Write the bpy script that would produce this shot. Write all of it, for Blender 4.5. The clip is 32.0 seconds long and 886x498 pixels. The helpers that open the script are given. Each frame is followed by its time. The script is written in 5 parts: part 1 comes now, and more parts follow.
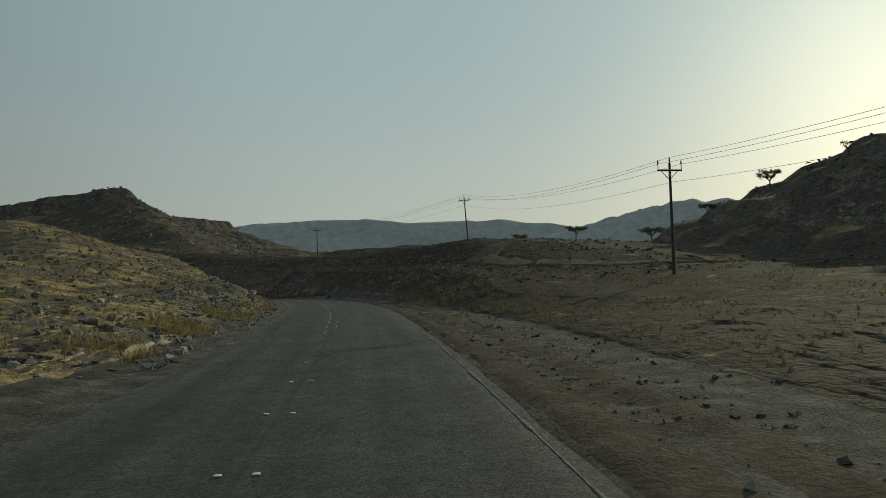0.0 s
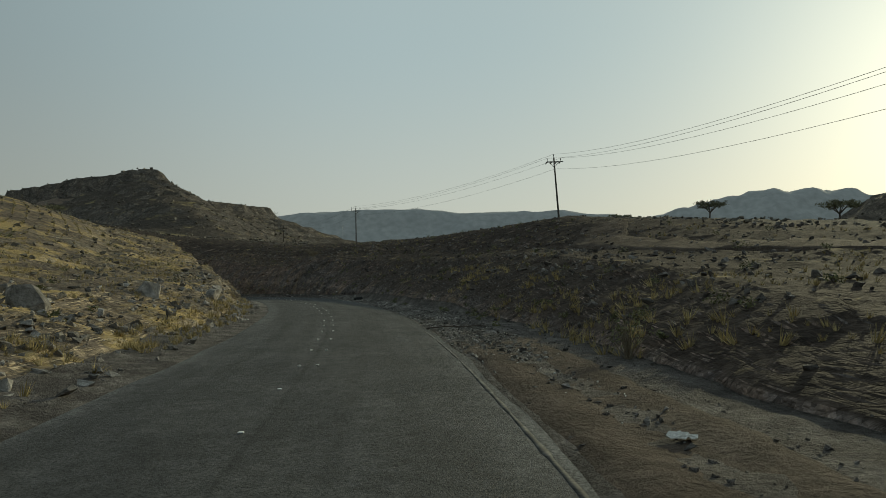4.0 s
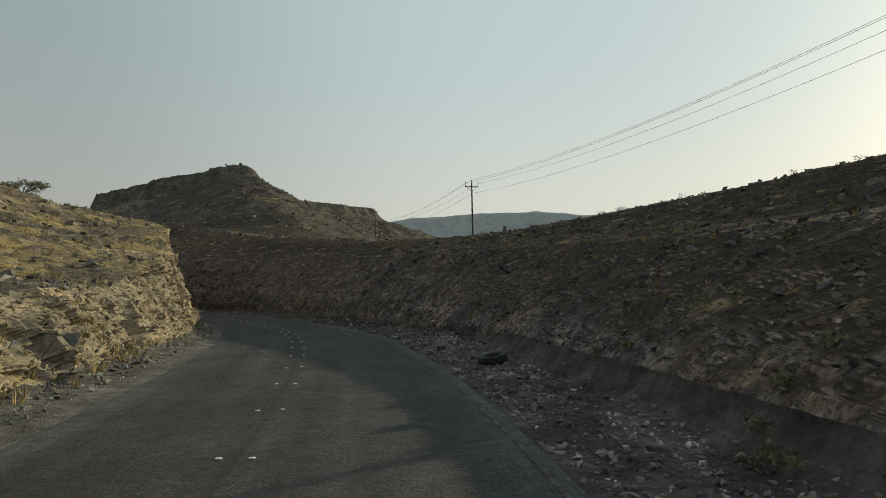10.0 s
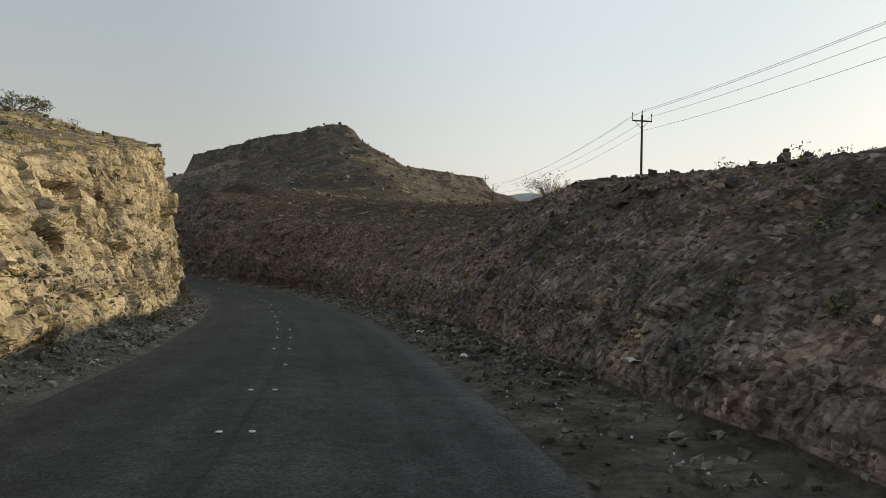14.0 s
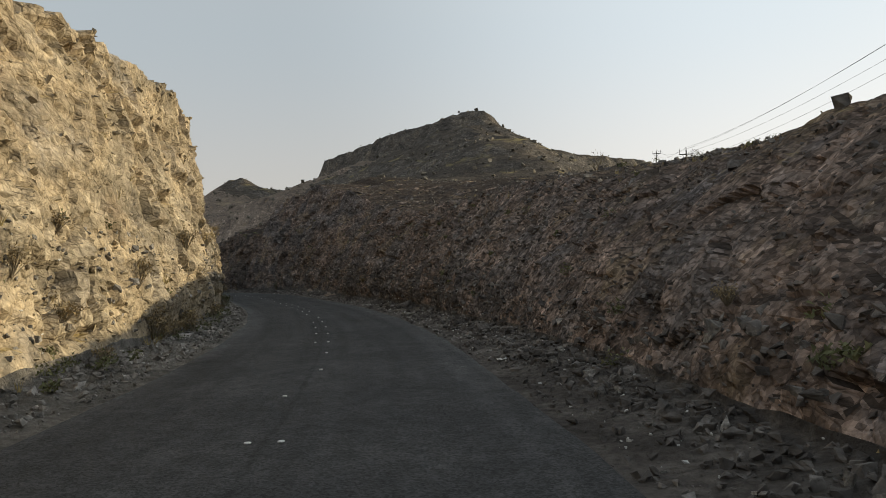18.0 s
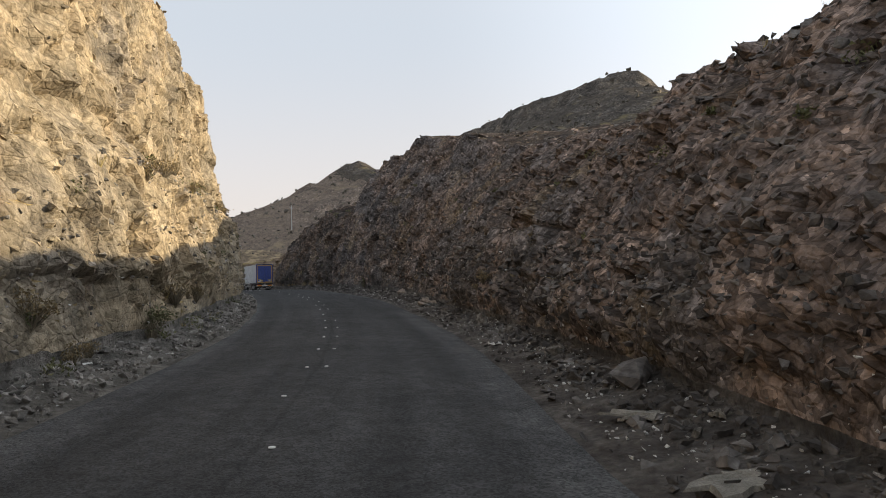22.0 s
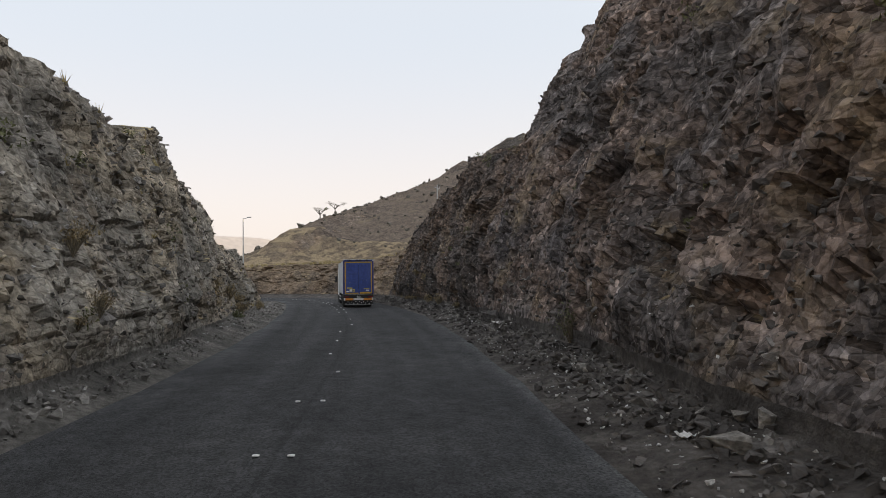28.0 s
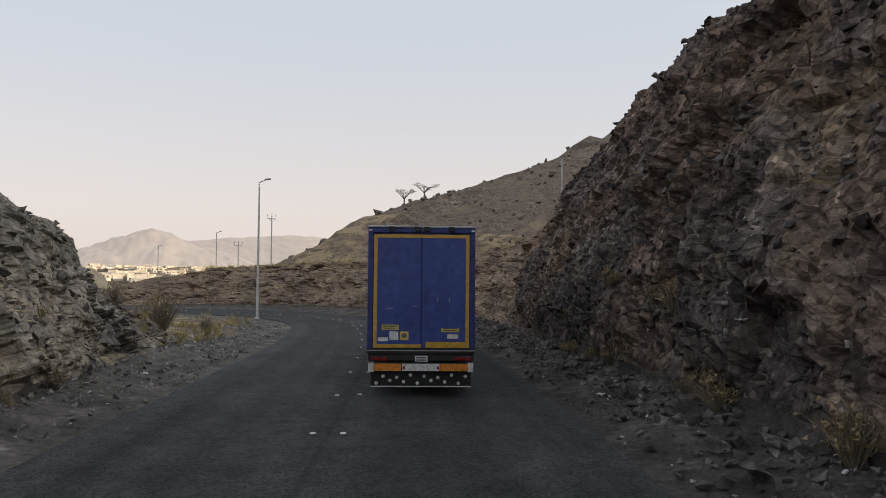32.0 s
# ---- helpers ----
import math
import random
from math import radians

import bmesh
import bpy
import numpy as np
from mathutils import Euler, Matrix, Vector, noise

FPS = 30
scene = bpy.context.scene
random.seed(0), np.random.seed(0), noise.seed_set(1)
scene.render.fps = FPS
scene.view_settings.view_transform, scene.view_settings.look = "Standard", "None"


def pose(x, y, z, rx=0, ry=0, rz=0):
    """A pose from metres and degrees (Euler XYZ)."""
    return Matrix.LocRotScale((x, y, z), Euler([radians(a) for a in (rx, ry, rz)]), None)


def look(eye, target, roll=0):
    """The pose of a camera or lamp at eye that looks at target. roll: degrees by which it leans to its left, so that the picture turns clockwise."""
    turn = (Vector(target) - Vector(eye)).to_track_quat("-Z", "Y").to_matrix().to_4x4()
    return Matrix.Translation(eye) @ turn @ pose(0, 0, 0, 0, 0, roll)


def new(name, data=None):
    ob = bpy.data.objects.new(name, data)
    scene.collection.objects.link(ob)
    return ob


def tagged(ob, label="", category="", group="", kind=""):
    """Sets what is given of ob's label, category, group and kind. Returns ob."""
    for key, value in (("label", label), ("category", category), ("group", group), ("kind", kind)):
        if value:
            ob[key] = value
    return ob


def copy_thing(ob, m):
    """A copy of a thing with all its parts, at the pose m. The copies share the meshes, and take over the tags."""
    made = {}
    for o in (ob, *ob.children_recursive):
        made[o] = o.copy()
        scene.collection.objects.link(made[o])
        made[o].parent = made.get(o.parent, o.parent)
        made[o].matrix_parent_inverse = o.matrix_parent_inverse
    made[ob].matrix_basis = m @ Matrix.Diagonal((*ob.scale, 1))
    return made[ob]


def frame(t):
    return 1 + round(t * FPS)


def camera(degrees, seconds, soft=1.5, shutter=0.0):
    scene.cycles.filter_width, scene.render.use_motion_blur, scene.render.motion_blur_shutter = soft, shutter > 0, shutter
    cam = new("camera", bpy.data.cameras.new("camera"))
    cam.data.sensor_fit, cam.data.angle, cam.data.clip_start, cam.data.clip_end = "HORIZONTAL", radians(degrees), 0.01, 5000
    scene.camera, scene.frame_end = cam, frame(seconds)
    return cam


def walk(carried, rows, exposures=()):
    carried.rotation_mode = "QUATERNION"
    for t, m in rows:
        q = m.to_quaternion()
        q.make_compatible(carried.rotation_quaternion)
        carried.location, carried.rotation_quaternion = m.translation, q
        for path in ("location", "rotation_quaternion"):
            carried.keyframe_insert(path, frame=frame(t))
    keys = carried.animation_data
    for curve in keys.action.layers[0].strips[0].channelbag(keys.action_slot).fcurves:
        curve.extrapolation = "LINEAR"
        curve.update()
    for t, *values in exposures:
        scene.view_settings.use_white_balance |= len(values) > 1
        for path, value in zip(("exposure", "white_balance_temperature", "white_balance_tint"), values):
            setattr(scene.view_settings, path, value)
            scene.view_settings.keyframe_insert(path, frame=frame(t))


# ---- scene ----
cam = camera(65.4, 32.0, soft=0.75)

# The drive: seconds, place, tilt, lean, heading.
PATH = [
    (0.0, 0.009, 0.002, 2.714, 92.27, -1.75, -0.24),
    (0.5, -0.402, 4.968, 2.688, 94.05, -3.11, -1.06),
    (1.0, -0.881, 10.092, 2.718, 92.67, -2.13, 0.29),
    (1.5, -1.372, 15.147, 2.748, 92.07, -2.54, 0.28),
    (2.0, -1.924, 20.290, 2.770, 90.94, -0.82, 2.07),
    (2.5, -2.453, 25.495, 2.809, 91.86, -0.86, 2.67),
    (3.0, -3.079, 31.041, 2.765, 92.83, -1.17, 2.81),
    (3.5, -3.592, 36.325, 2.716, 92.09, -1.22, 3.46),
    (5.5, -6.423, 56.712, 2.578, 91.52, -0.79, 4.59),
    (6.0, -7.042, 61.604, 2.555, 91.28, -2.10, 4.37),
    (6.5, -7.931, 66.402, 2.545, 92.66, -2.70, 4.37),
    (7.0, -8.912, 71.229, 2.490, 91.72, -1.01, 6.35),
    (7.5, -9.918, 75.994, 2.458, 92.67, -2.00, 6.78),
    (8.0, -11.054, 80.745, 2.425, 92.11, -0.88, 9.24),
    (8.5, -12.224, 85.198, 2.372, 92.42, -0.37, 10.48),
    (9.0, -13.496, 89.774, 2.346, 92.30, -0.39, 10.57),
    (9.5, -14.786, 94.218, 2.321, 92.61, -1.43, 11.61),
    (10.0, -15.978, 98.374, 2.297, 92.78, -1.22, 13.36),
    (10.5, -17.260, 102.469, 2.271, 92.76, 0.15, 14.51),
    (11.0, -18.504, 106.456, 2.144, 92.27, -1.04, 15.09),
    (11.5, -20.043, 110.455, 2.109, 92.47, -0.36, 16.28),
    (12.0, -21.595, 114.591, 2.145, 92.58, 0.03, 16.94),
    (12.5, -23.318, 118.726, 2.134, 92.91, -0.19, 18.01),
    (13.0, -25.116, 122.786, 2.117, 92.51, -0.65, 19.74),
    (13.5, -27.053, 126.794, 2.042, 92.18, -0.53, 19.74),
    (14.0, -28.900, 130.744, 2.032, 90.99, 1.32, 21.90),
    (14.5, -30.572, 134.176, 2.042, 92.51, -1.77, 22.10),
    (15.0, -32.609, 137.936, 2.015, 92.05, -1.67, 24.46),
    (15.5, -34.628, 141.636, 1.956, 91.41, -1.01, 27.54),
    (17.5, -44.652, 157.354, 1.219, 90.61, -1.38, 32.45),
    (18.0, -47.274, 161.237, 1.149, 91.44, -1.84, 33.75),
    (18.5, -50.034, 165.009, 1.156, 91.13, -2.04, 34.16),
    (19.0, -52.855, 168.826, 1.057, 91.84, -0.40, 36.87),
    (19.5, -55.690, 172.586, 1.022, 90.60, -0.97, 37.97),
    (20.0, -58.629, 176.220, 0.903, 91.36, -0.95, 39.45),
    (20.5, -61.615, 179.572, 0.833, 90.81, -2.06, 40.02),
    (21.0, -64.470, 182.739, 0.766, 91.39, -2.80, 41.12),
    (21.5, -67.413, 185.916, 0.763, 91.26, -2.37, 42.43),
    (22.0, -70.426, 188.950, 0.727, 91.25, -1.23, 44.42),
    (22.5, -73.598, 192.097, 0.658, 90.47, -0.58, 45.07),
    (23.0, -76.858, 195.226, 0.635, 91.20, -1.20, 46.16),
    (23.5, -80.117, 198.215, 0.626, 90.36, 1.26, 48.52),
    (24.0, -83.438, 201.165, 0.587, 90.71, -0.44, 48.31),
    (24.5, -86.540, 203.736, 0.651, 91.43, -0.33, 49.66),
    (25.0, -89.797, 206.421, 0.568, 91.16, -0.61, 49.61),
    (25.5, -93.125, 209.003, 0.471, 91.35, -0.12, 50.74),
    (26.0, -96.499, 211.506, 0.400, 91.27, 0.01, 52.42),
    (26.5, -99.980, 213.946, 0.405, 90.78, -0.06, 54.27),
    (28.5, -116.802, 223.413, 0.935, 91.18, -0.38, 58.36),
    (29.0, -121.544, 226.003, 0.838, 90.64, 0.65, 59.28),
    (29.5, -126.526, 228.728, 0.683, 90.80, 1.71, 61.42),
    (30.0, -131.700, 231.487, 0.511, 91.36, -0.21, 61.23),
    (30.5, -136.706, 233.969, 0.349, 92.01, -1.47, 62.04),
    (31.0, -141.422, 236.119, 0.249, 86.79, 0.79, 63.18),
    (31.5, -145.635, 237.990, 0.364, 88.94, 1.32, 64.81),
    (32.0, -150.044, 239.786, 0.310, 91.68, 0.52, 65.96),
]
EXPOSURES = [(0, -0.6, 6350, -10), (3, -0.47, 6450, -9), (6, -0.25, 6550, -7), (9, -0.17, 6700, -4), (11, 0.08, 6850, -1), (12, 0.14, 6900, 0), (14, 0.34, 6950, 4), (15, 0.27, 6950, 5), (18.5, 0.5, 6800, 7), (20.5, 0.84, 6750, 9), (22.3, 0.98, 6750, 12), (23, 1.22, 6750, 12), (23.7, 1.06, 6750, 13), (26, 1.22, 6850, 13), (28.6, 0.98, 6900, 13), (29, 0.9, 6900, 13), (30.6, 0.9, 6900, 14), (31, 1.72, 6900, 14), (31.5, 1.08, 6900, 13), (32, 0.82, 6900, 14)]
walk(cam, [(t, Matrix.Translation((x, y, z)) @ pose(0, 0, 0, 0, 0, h) @ pose(0, 0, 0, tilt) @ pose(0, 0, 0, 0, 0, lean)) for t, x, y, z, tilt, lean, h in PATH], EXPOSURES)

# ---- world and sun ----
SUN_AZ, SUN_EL = radians(35), radians(15.8)
world = bpy.data.worlds.new("sky")
scene.world = world
world.use_nodes = True
_wn, _wl = world.node_tree.nodes, world.node_tree.links
sky = _wn.new("ShaderNodeTexSky")
sky.sky_type, sky.sun_disc = "NISHITA", False
sky.sun_elevation, sky.sun_rotation = SUN_EL, SUN_AZ
sky.dust_density, sky.air_density, sky.ozone_density, sky.altitude = 4.5, 0.8, 1.0, 600
haze = _wn.new("ShaderNodeMix")
haze.data_type = "RGBA"
haze.inputs[0].default_value = 0.91
_wc = _wn.new("ShaderNodeTexCoord")
_wz = _wn.new("ShaderNodeSeparateXYZ")
_wl.new(_wc.outputs["Generated"], _wz.inputs[0])
haze_tone = _wn.new("ShaderNodeMix")
haze_tone.data_type = "RGBA"
haze_tone.inputs[6].default_value = (2.82, 2.63, 2.52, 1)
haze_tone.inputs[7].default_value = (2.2, 2.45, 2.72, 1)
_wr = _wn.new("ShaderNodeMapRange")
_wr.interpolation_type = "SMOOTHSTEP"
_wr.inputs["From Min"].default_value, _wr.inputs["From Max"].default_value = 0.0, 0.34
_wl.new(_wz.outputs[2], _wr.inputs[0])
_wl.new(_wr.outputs[0], haze_tone.inputs[0])
# the haze brightens towards the sun
_wd = _wn.new("ShaderNodeVectorMath")
_wd.operation = "DOT_PRODUCT"
_wd.inputs[1].default_value = (math.sin(SUN_AZ) * math.cos(SUN_EL), math.cos(SUN_AZ) * math.cos(SUN_EL), math.sin(SUN_EL))
_wl.new(_wc.outputs["Generated"], _wd.inputs[0])
_wg = _wn.new("ShaderNodeMapRange")
_wg.interpolation_type = "SMOOTHSTEP"
for _key, _v in (("From Min", 0.2), ("From Max", 0.78), ("To Min", 1.0), ("To Max", 1.55)):
    _wg.inputs[_key].default_value = _v
_wl.new(_wd.outputs["Value"], _wg.inputs[0])
glow = _wn.new("ShaderNodeVectorMath")
glow.operation = "SCALE"
_wl.new(haze_tone.outputs[2], glow.inputs[0])
_wl.new(_wg.outputs[0], glow.inputs["Scale"])
_wl.new(glow.outputs[0], haze.inputs[7])
_wl.new(sky.outputs[0], haze.inputs[6])
_wl.new(haze.outputs[2], _wn["Background"].inputs[0])
_wn["Background"].inputs[1].default_value = 0.16
sun_data = bpy.data.lights.new("sun", "SUN")
sun_data.energy, sun_data.angle, sun_data.color = 3.3, radians(0.6), (1.0, 0.85, 0.59)
sun = new("sun", sun_data)
sun.matrix_world = look((0, 0, 60), (-math.sin(SUN_AZ) * 10, -math.cos(SUN_AZ) * 10, 60 - 10 * math.tan(SUN_EL)))


# ---- materials ----
def material(name, colours, scale=1.0, rough=0.9, bump=0.3, bump_scale=None, detail=8, metal=0.0, spread=(0.3, 0.7), random_tone=0.0, coords="Object", stretch=(1, 1, 1), spec=0.5):
    """A procedural surface: colours mixed by two scales of noise, with fine relief."""
    m = bpy.data.materials.new(name)
    m.use_nodes = True
    n, l = m.node_tree.nodes, m.node_tree.links
    p = n["Principled BSDF"]
    co = n.new("ShaderNodeTexCoord")
    mp = n.new("ShaderNodeMapping")
    mp.inputs["Scale"].default_value = stretch
    l.new(co.outputs[coords], mp.inputs[0])
    a = n.new("ShaderNodeTexNoise")
    a.inputs["Scale"].default_value, a.inputs["Detail"].default_value, a.inputs["Roughness"].default_value = scale, detail, 0.62
    l.new(mp.outputs[0], a.inputs[0])
    ramp = n.new("ShaderNodeValToRGB")
    e = ramp.color_ramp.elements
    e[0].position, e[1].position = spread
    e[0].color, e[1].color = (*colours[0], 1), (*colours[-1], 1)
    for k, c in enumerate(colours[1:-1]):
        e.new(spread[0] + (spread[1] - spread[0]) * (k + 1) / (len(colours) - 1)).color = (*c, 1)
    l.new(a.outputs[0], ramp.inputs[0])
    b = n.new("ShaderNodeTexNoise")
    b.inputs["Scale"].default_value, b.inputs["Detail"].default_value = scale * 7.3, 6
    l.new(mp.outputs[0], b.inputs[0])
    tone = n.new("ShaderNodeMapRange")
    tone.inputs["From Min"].default_value, tone.inputs["From Max"].default_value = 0.3, 0.7
    tone.inputs["To Min"].default_value, tone.inputs["To Max"].default_value = 0.72, 1.22
    l.new(b.outputs[0], tone.inputs[0])
    mix = n.new("ShaderNodeMix")
    mix.data_type, mix.blend_type = "RGBA", "MULTIPLY"
    mix.inputs[0].default_value = 1.0
    l.new(ramp.outputs[0], mix.inputs[6])
    l.new(tone.outputs[0], mix.inputs[7])
    out = mix.outputs[2]
    if random_tone:
        info = n.new("ShaderNodeObjectInfo")
        isl = n.new("ShaderNodeNewGeometry")
        add = n.new("ShaderNodeMath")
        add.operation = "ADD"
        l.new(info.outputs["Random"], add.inputs[0])
        l.new(isl.outputs["Random Per Island"], add.inputs[1])
        mr = n.new("ShaderNodeMapRange")
        mr.inputs["From Max"].default_value = 2.0
        mr.inputs["To Min"].default_value, mr.inputs["To Max"].default_value = 1 - random_tone, 1 + random_tone
        l.new(add.outputs[0], mr.inputs[0])
        mx = n.new("ShaderNodeMix")
        mx.data_type, mx.blend_type = "RGBA", "MULTIPLY"
        mx.inputs[0].default_value = 1.0
        l.new(out, mx.inputs[6])
        l.new(mr.outputs[0], mx.inputs[7])
        out = mx.outputs[2]
    l.new(out, p.inputs["Base Color"])
    p.inputs["Roughness"].default_value, p.inputs["Metallic"].default_value = rough, metal
    p.inputs["Specular IOR Level"].default_value = spec
    if bump:
        c = n.new("ShaderNodeTexNoise")
        c.inputs["Scale"].default_value, c.inputs["Detail"].default_value = bump_scale or scale * 12, 8
        c.inputs["Roughness"].default_value = 0.65
        l.new(mp.outputs[0], c.inputs[0])
        bp = n.new("ShaderNodeBump")
        bp.inputs["Strength"].default_value, bp.inputs["Distance"].default_value = bump, 0.3 if scale < 1 else 0.03
        l.new(c.outputs[0], bp.inputs["Height"])
        l.new(bp.outputs[0], p.inputs["Normal"])
    return m


def ground_material(name, rock, soil, grass, grass_at=0.55, strata=1.0, grass_scale=0.35, fleck=1.0, rust_at=0.58):
    """Rock where the ground is steep, stony soil where it lies flat, dry grass in patches on the flat."""
    m = bpy.data.materials.new(name)
    m.use_nodes = True
    n, l = m.node_tree.nodes, m.node_tree.links
    p = n["Principled BSDF"]
    p.inputs["Roughness"].default_value = 0.95
    p.inputs["Specular IOR Level"].default_value = 0.06
    co = n.new("ShaderNodeTexCoord")

    def noise_of(scale, detail=8, rough=0.6, stretch=None):
        t = n.new("ShaderNodeTexNoise")
        t.inputs["Scale"].default_value, t.inputs["Detail"].default_value, t.inputs["Roughness"].default_value = scale, detail, rough
        if stretch:
            mp = n.new("ShaderNodeMapping")
            mp.inputs["Scale"].default_value = stretch
            l.new(co.outputs["Object"], mp.inputs[0])
            l.new(mp.outputs[0], t.inputs[0])
        else:
            l.new(co.outputs["Object"], t.inputs[0])
        return t.outputs[0]

    def ramp_of(value, colours, lo, hi):
        r = n.new("ShaderNodeValToRGB")
        e = r.color_ramp.elements
        e[0].position, e[1].position = lo, hi
        e[0].color, e[1].color = (*colours[0], 1), (*colours[-1], 1)
        for k, c in enumerate(colours[1:-1]):
            e.new(lo + (hi - lo) * (k + 1) / (len(colours) - 1)).color = (*c, 1)
        l.new(value, r.inputs[0])
        return r.outputs[0]

    def mixed(fac, a, b, mode="MIX"):
        x = n.new("ShaderNodeMix")
        x.data_type, x.blend_type = "RGBA", mode
        if isinstance(fac, float):
            x.inputs[0].default_value = fac
        else:
            l.new(fac, x.inputs[0])
        l.new(a, x.inputs[6])
        l.new(b, x.inputs[7])
        return x.outputs[2]

    def mapped(value, a, b, c=0.0, d=1.0):
        r = n.new("ShaderNodeMapRange")
        for key, v in (("From Min", a), ("From Max", b), ("To Min", c), ("To Max", d)):
            r.inputs[key].default_value = v
        l.new(value, r.inputs[0])
        return r.outputs[0]

    geo = n.new("ShaderNodeNewGeometry")
    sep = n.new("ShaderNodeSeparateXYZ")
    l.new(geo.outputs["True Normal"], sep.inputs[0])
    def cells(scale, stretch, feature="F1", metric="CHEBYCHEV", wobble=0.10):
        """Angular blocks: squared cells, slightly bent by noise."""
        nz = n.new("ShaderNodeTexNoise")
        nz.inputs["Scale"].default_value, nz.inputs["Detail"].default_value = 0.7, 3
        l.new(co.outputs["Object"], nz.inputs[0])
        wob = n.new("ShaderNodeVectorMath")
        wob.operation = "MULTIPLY_ADD"
        wob.inputs[1].default_value = (wobble / scale * 6,) * 3
        l.new(nz.outputs[1], wob.inputs[0])
        l.new(co.outputs["Object"], wob.inputs[2])
        mp = n.new("ShaderNodeMapping")
        mp.inputs["Scale"].default_value = stretch
        l.new(wob.outputs[0], mp.inputs[0])
        v = n.new("ShaderNodeTexVoronoi")
        v.feature = feature
        if feature == "F1":
            v.distance = metric
        v.inputs["Scale"].default_value = scale
        l.new(mp.outputs[0], v.inputs[0])
        return v

    def channel(v, k):
        sc = n.new("ShaderNodeSeparateColor")
        l.new(v.outputs["Color"], sc.inputs[0])
        return sc.outputs[k]

    rock_c = ramp_of(noise_of(0.16, 5, 0.6), rock, 0.34, 0.66)
    bands = mapped(noise_of(1.0, 3, 0.55, (0.10, 0.10, 1.3)), 0.35, 0.65, 1 - 0.22 * strata, 1 + 0.22 * strata)
    rock_c = mixed(1.0, rock_c, bands, "MULTIPLY")
    big, small = cells(0.7, (1, 1, 1.5)), cells(2.1, (1, 1, 1.5))
    rock_c = mixed(1.0, rock_c, mapped(channel(big, 0), 0, 1, 0.78, 1.22), "MULTIPLY")
    rock_c = mixed(1.0, rock_c, mapped(channel(small, 1), 0, 1, 1 - 0.36 * fleck, 1 + 0.38 * fleck), "MULTIPLY")
    rust = ramp_of(noise_of(1.1, 4, 0.6), [(0.165, 0.122, 0.09), (0.27, 0.205, 0.13)], 0.4, 0.6)
    rock_c = mixed(mapped(noise_of(0.33, 5, 0.6), rust_at, rust_at + 0.12, 0.0, 0.65), rock_c, rust)
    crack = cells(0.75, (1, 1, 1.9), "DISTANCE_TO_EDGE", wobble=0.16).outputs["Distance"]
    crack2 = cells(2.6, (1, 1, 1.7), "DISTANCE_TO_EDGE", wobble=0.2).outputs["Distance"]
    # shade in the cracks, put into the rock colour as thin dark lines
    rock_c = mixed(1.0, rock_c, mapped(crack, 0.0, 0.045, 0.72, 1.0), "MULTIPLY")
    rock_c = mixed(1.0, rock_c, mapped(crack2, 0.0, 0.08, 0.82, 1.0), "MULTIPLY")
    rubble = n.new("ShaderNodeTexVoronoi")
    rubble.inputs["Scale"].default_value = 6.5
    l.new(co.outputs["Object"], rubble.inputs[0])
    rock_c = mixed(1.0, rock_c, mapped(channel(rubble, 0), 0, 1, 1 - 0.5 * fleck, 1 + 0.55 * fleck), "MULTIPLY")
    pale = ramp_of(channel(rubble, 1), [(1, 1, 1), (1.0, 1.0, 1.0), (1 + 0.9 * fleck, 1 + 0.86 * fleck, 1 + 0.8 * fleck)], 0.90, 0.99)
    rock_c = mixed(1.0, rock_c, pale, "MULTIPLY")
    soil_c = ramp_of(noise_of(0.6, 6, 0.65), soil, 0.32, 0.68)
    pebble = n.new("ShaderNodeTexVoronoi")
    pebble.inputs["Scale"].default_value = 3.2
    l.new(co.outputs["Object"], pebble.inputs[0])
    soil_c = mixed(1.0, soil_c, mapped(channel(pebble, 0), 0, 1, 0.66, 1.34), "MULTIPLY")
    grass_c = ramp_of(noise_of(3.0, 5, 0.65, (1, 1, 0.3)), grass, 0.3, 0.7)
    flat = mapped(sep.outputs[2], 0.72, 0.9)
    patch = mapped(noise_of(grass_scale, 6, 0.65), grass_at, grass_at + 0.08)
    flat_c = mixed(patch, soil_c, grass_c)
    col = mixed(flat, rock_c, flat_c)
    col = mixed(1.0, col, mapped(noise_of(5.0, 4, 0.65), 0.34, 0.66, 0.72, 1.28), "MULTIPLY")
    l.new(col, p.inputs["Base Color"])
    last = None
    for value, strength, dist in ((noise_of(1.1, 6, 0.62), 0.6, 0.35), (channel(small, 2), 0.5, 0.10), (mapped(crack, 0.0, 0.06), 0.35, 0.10), (mapped(crack2, 0.0, 0.12), 0.35, 0.05), (channel(rubble, 2), 0.6, 0.06), (noise_of(9.0, 3, 0.6), 0.5, 0.04)):
        b = n.new("ShaderNodeBump")
        b.inputs["Strength"].default_value, b.inputs["Distance"].default_value = strength, dist
        l.new(value, b.inputs["Height"])
        if last:
            l.new(last, b.inputs["Normal"])
        last = b.outputs[0]
    l.new(last, p.inputs["Normal"])
    return m


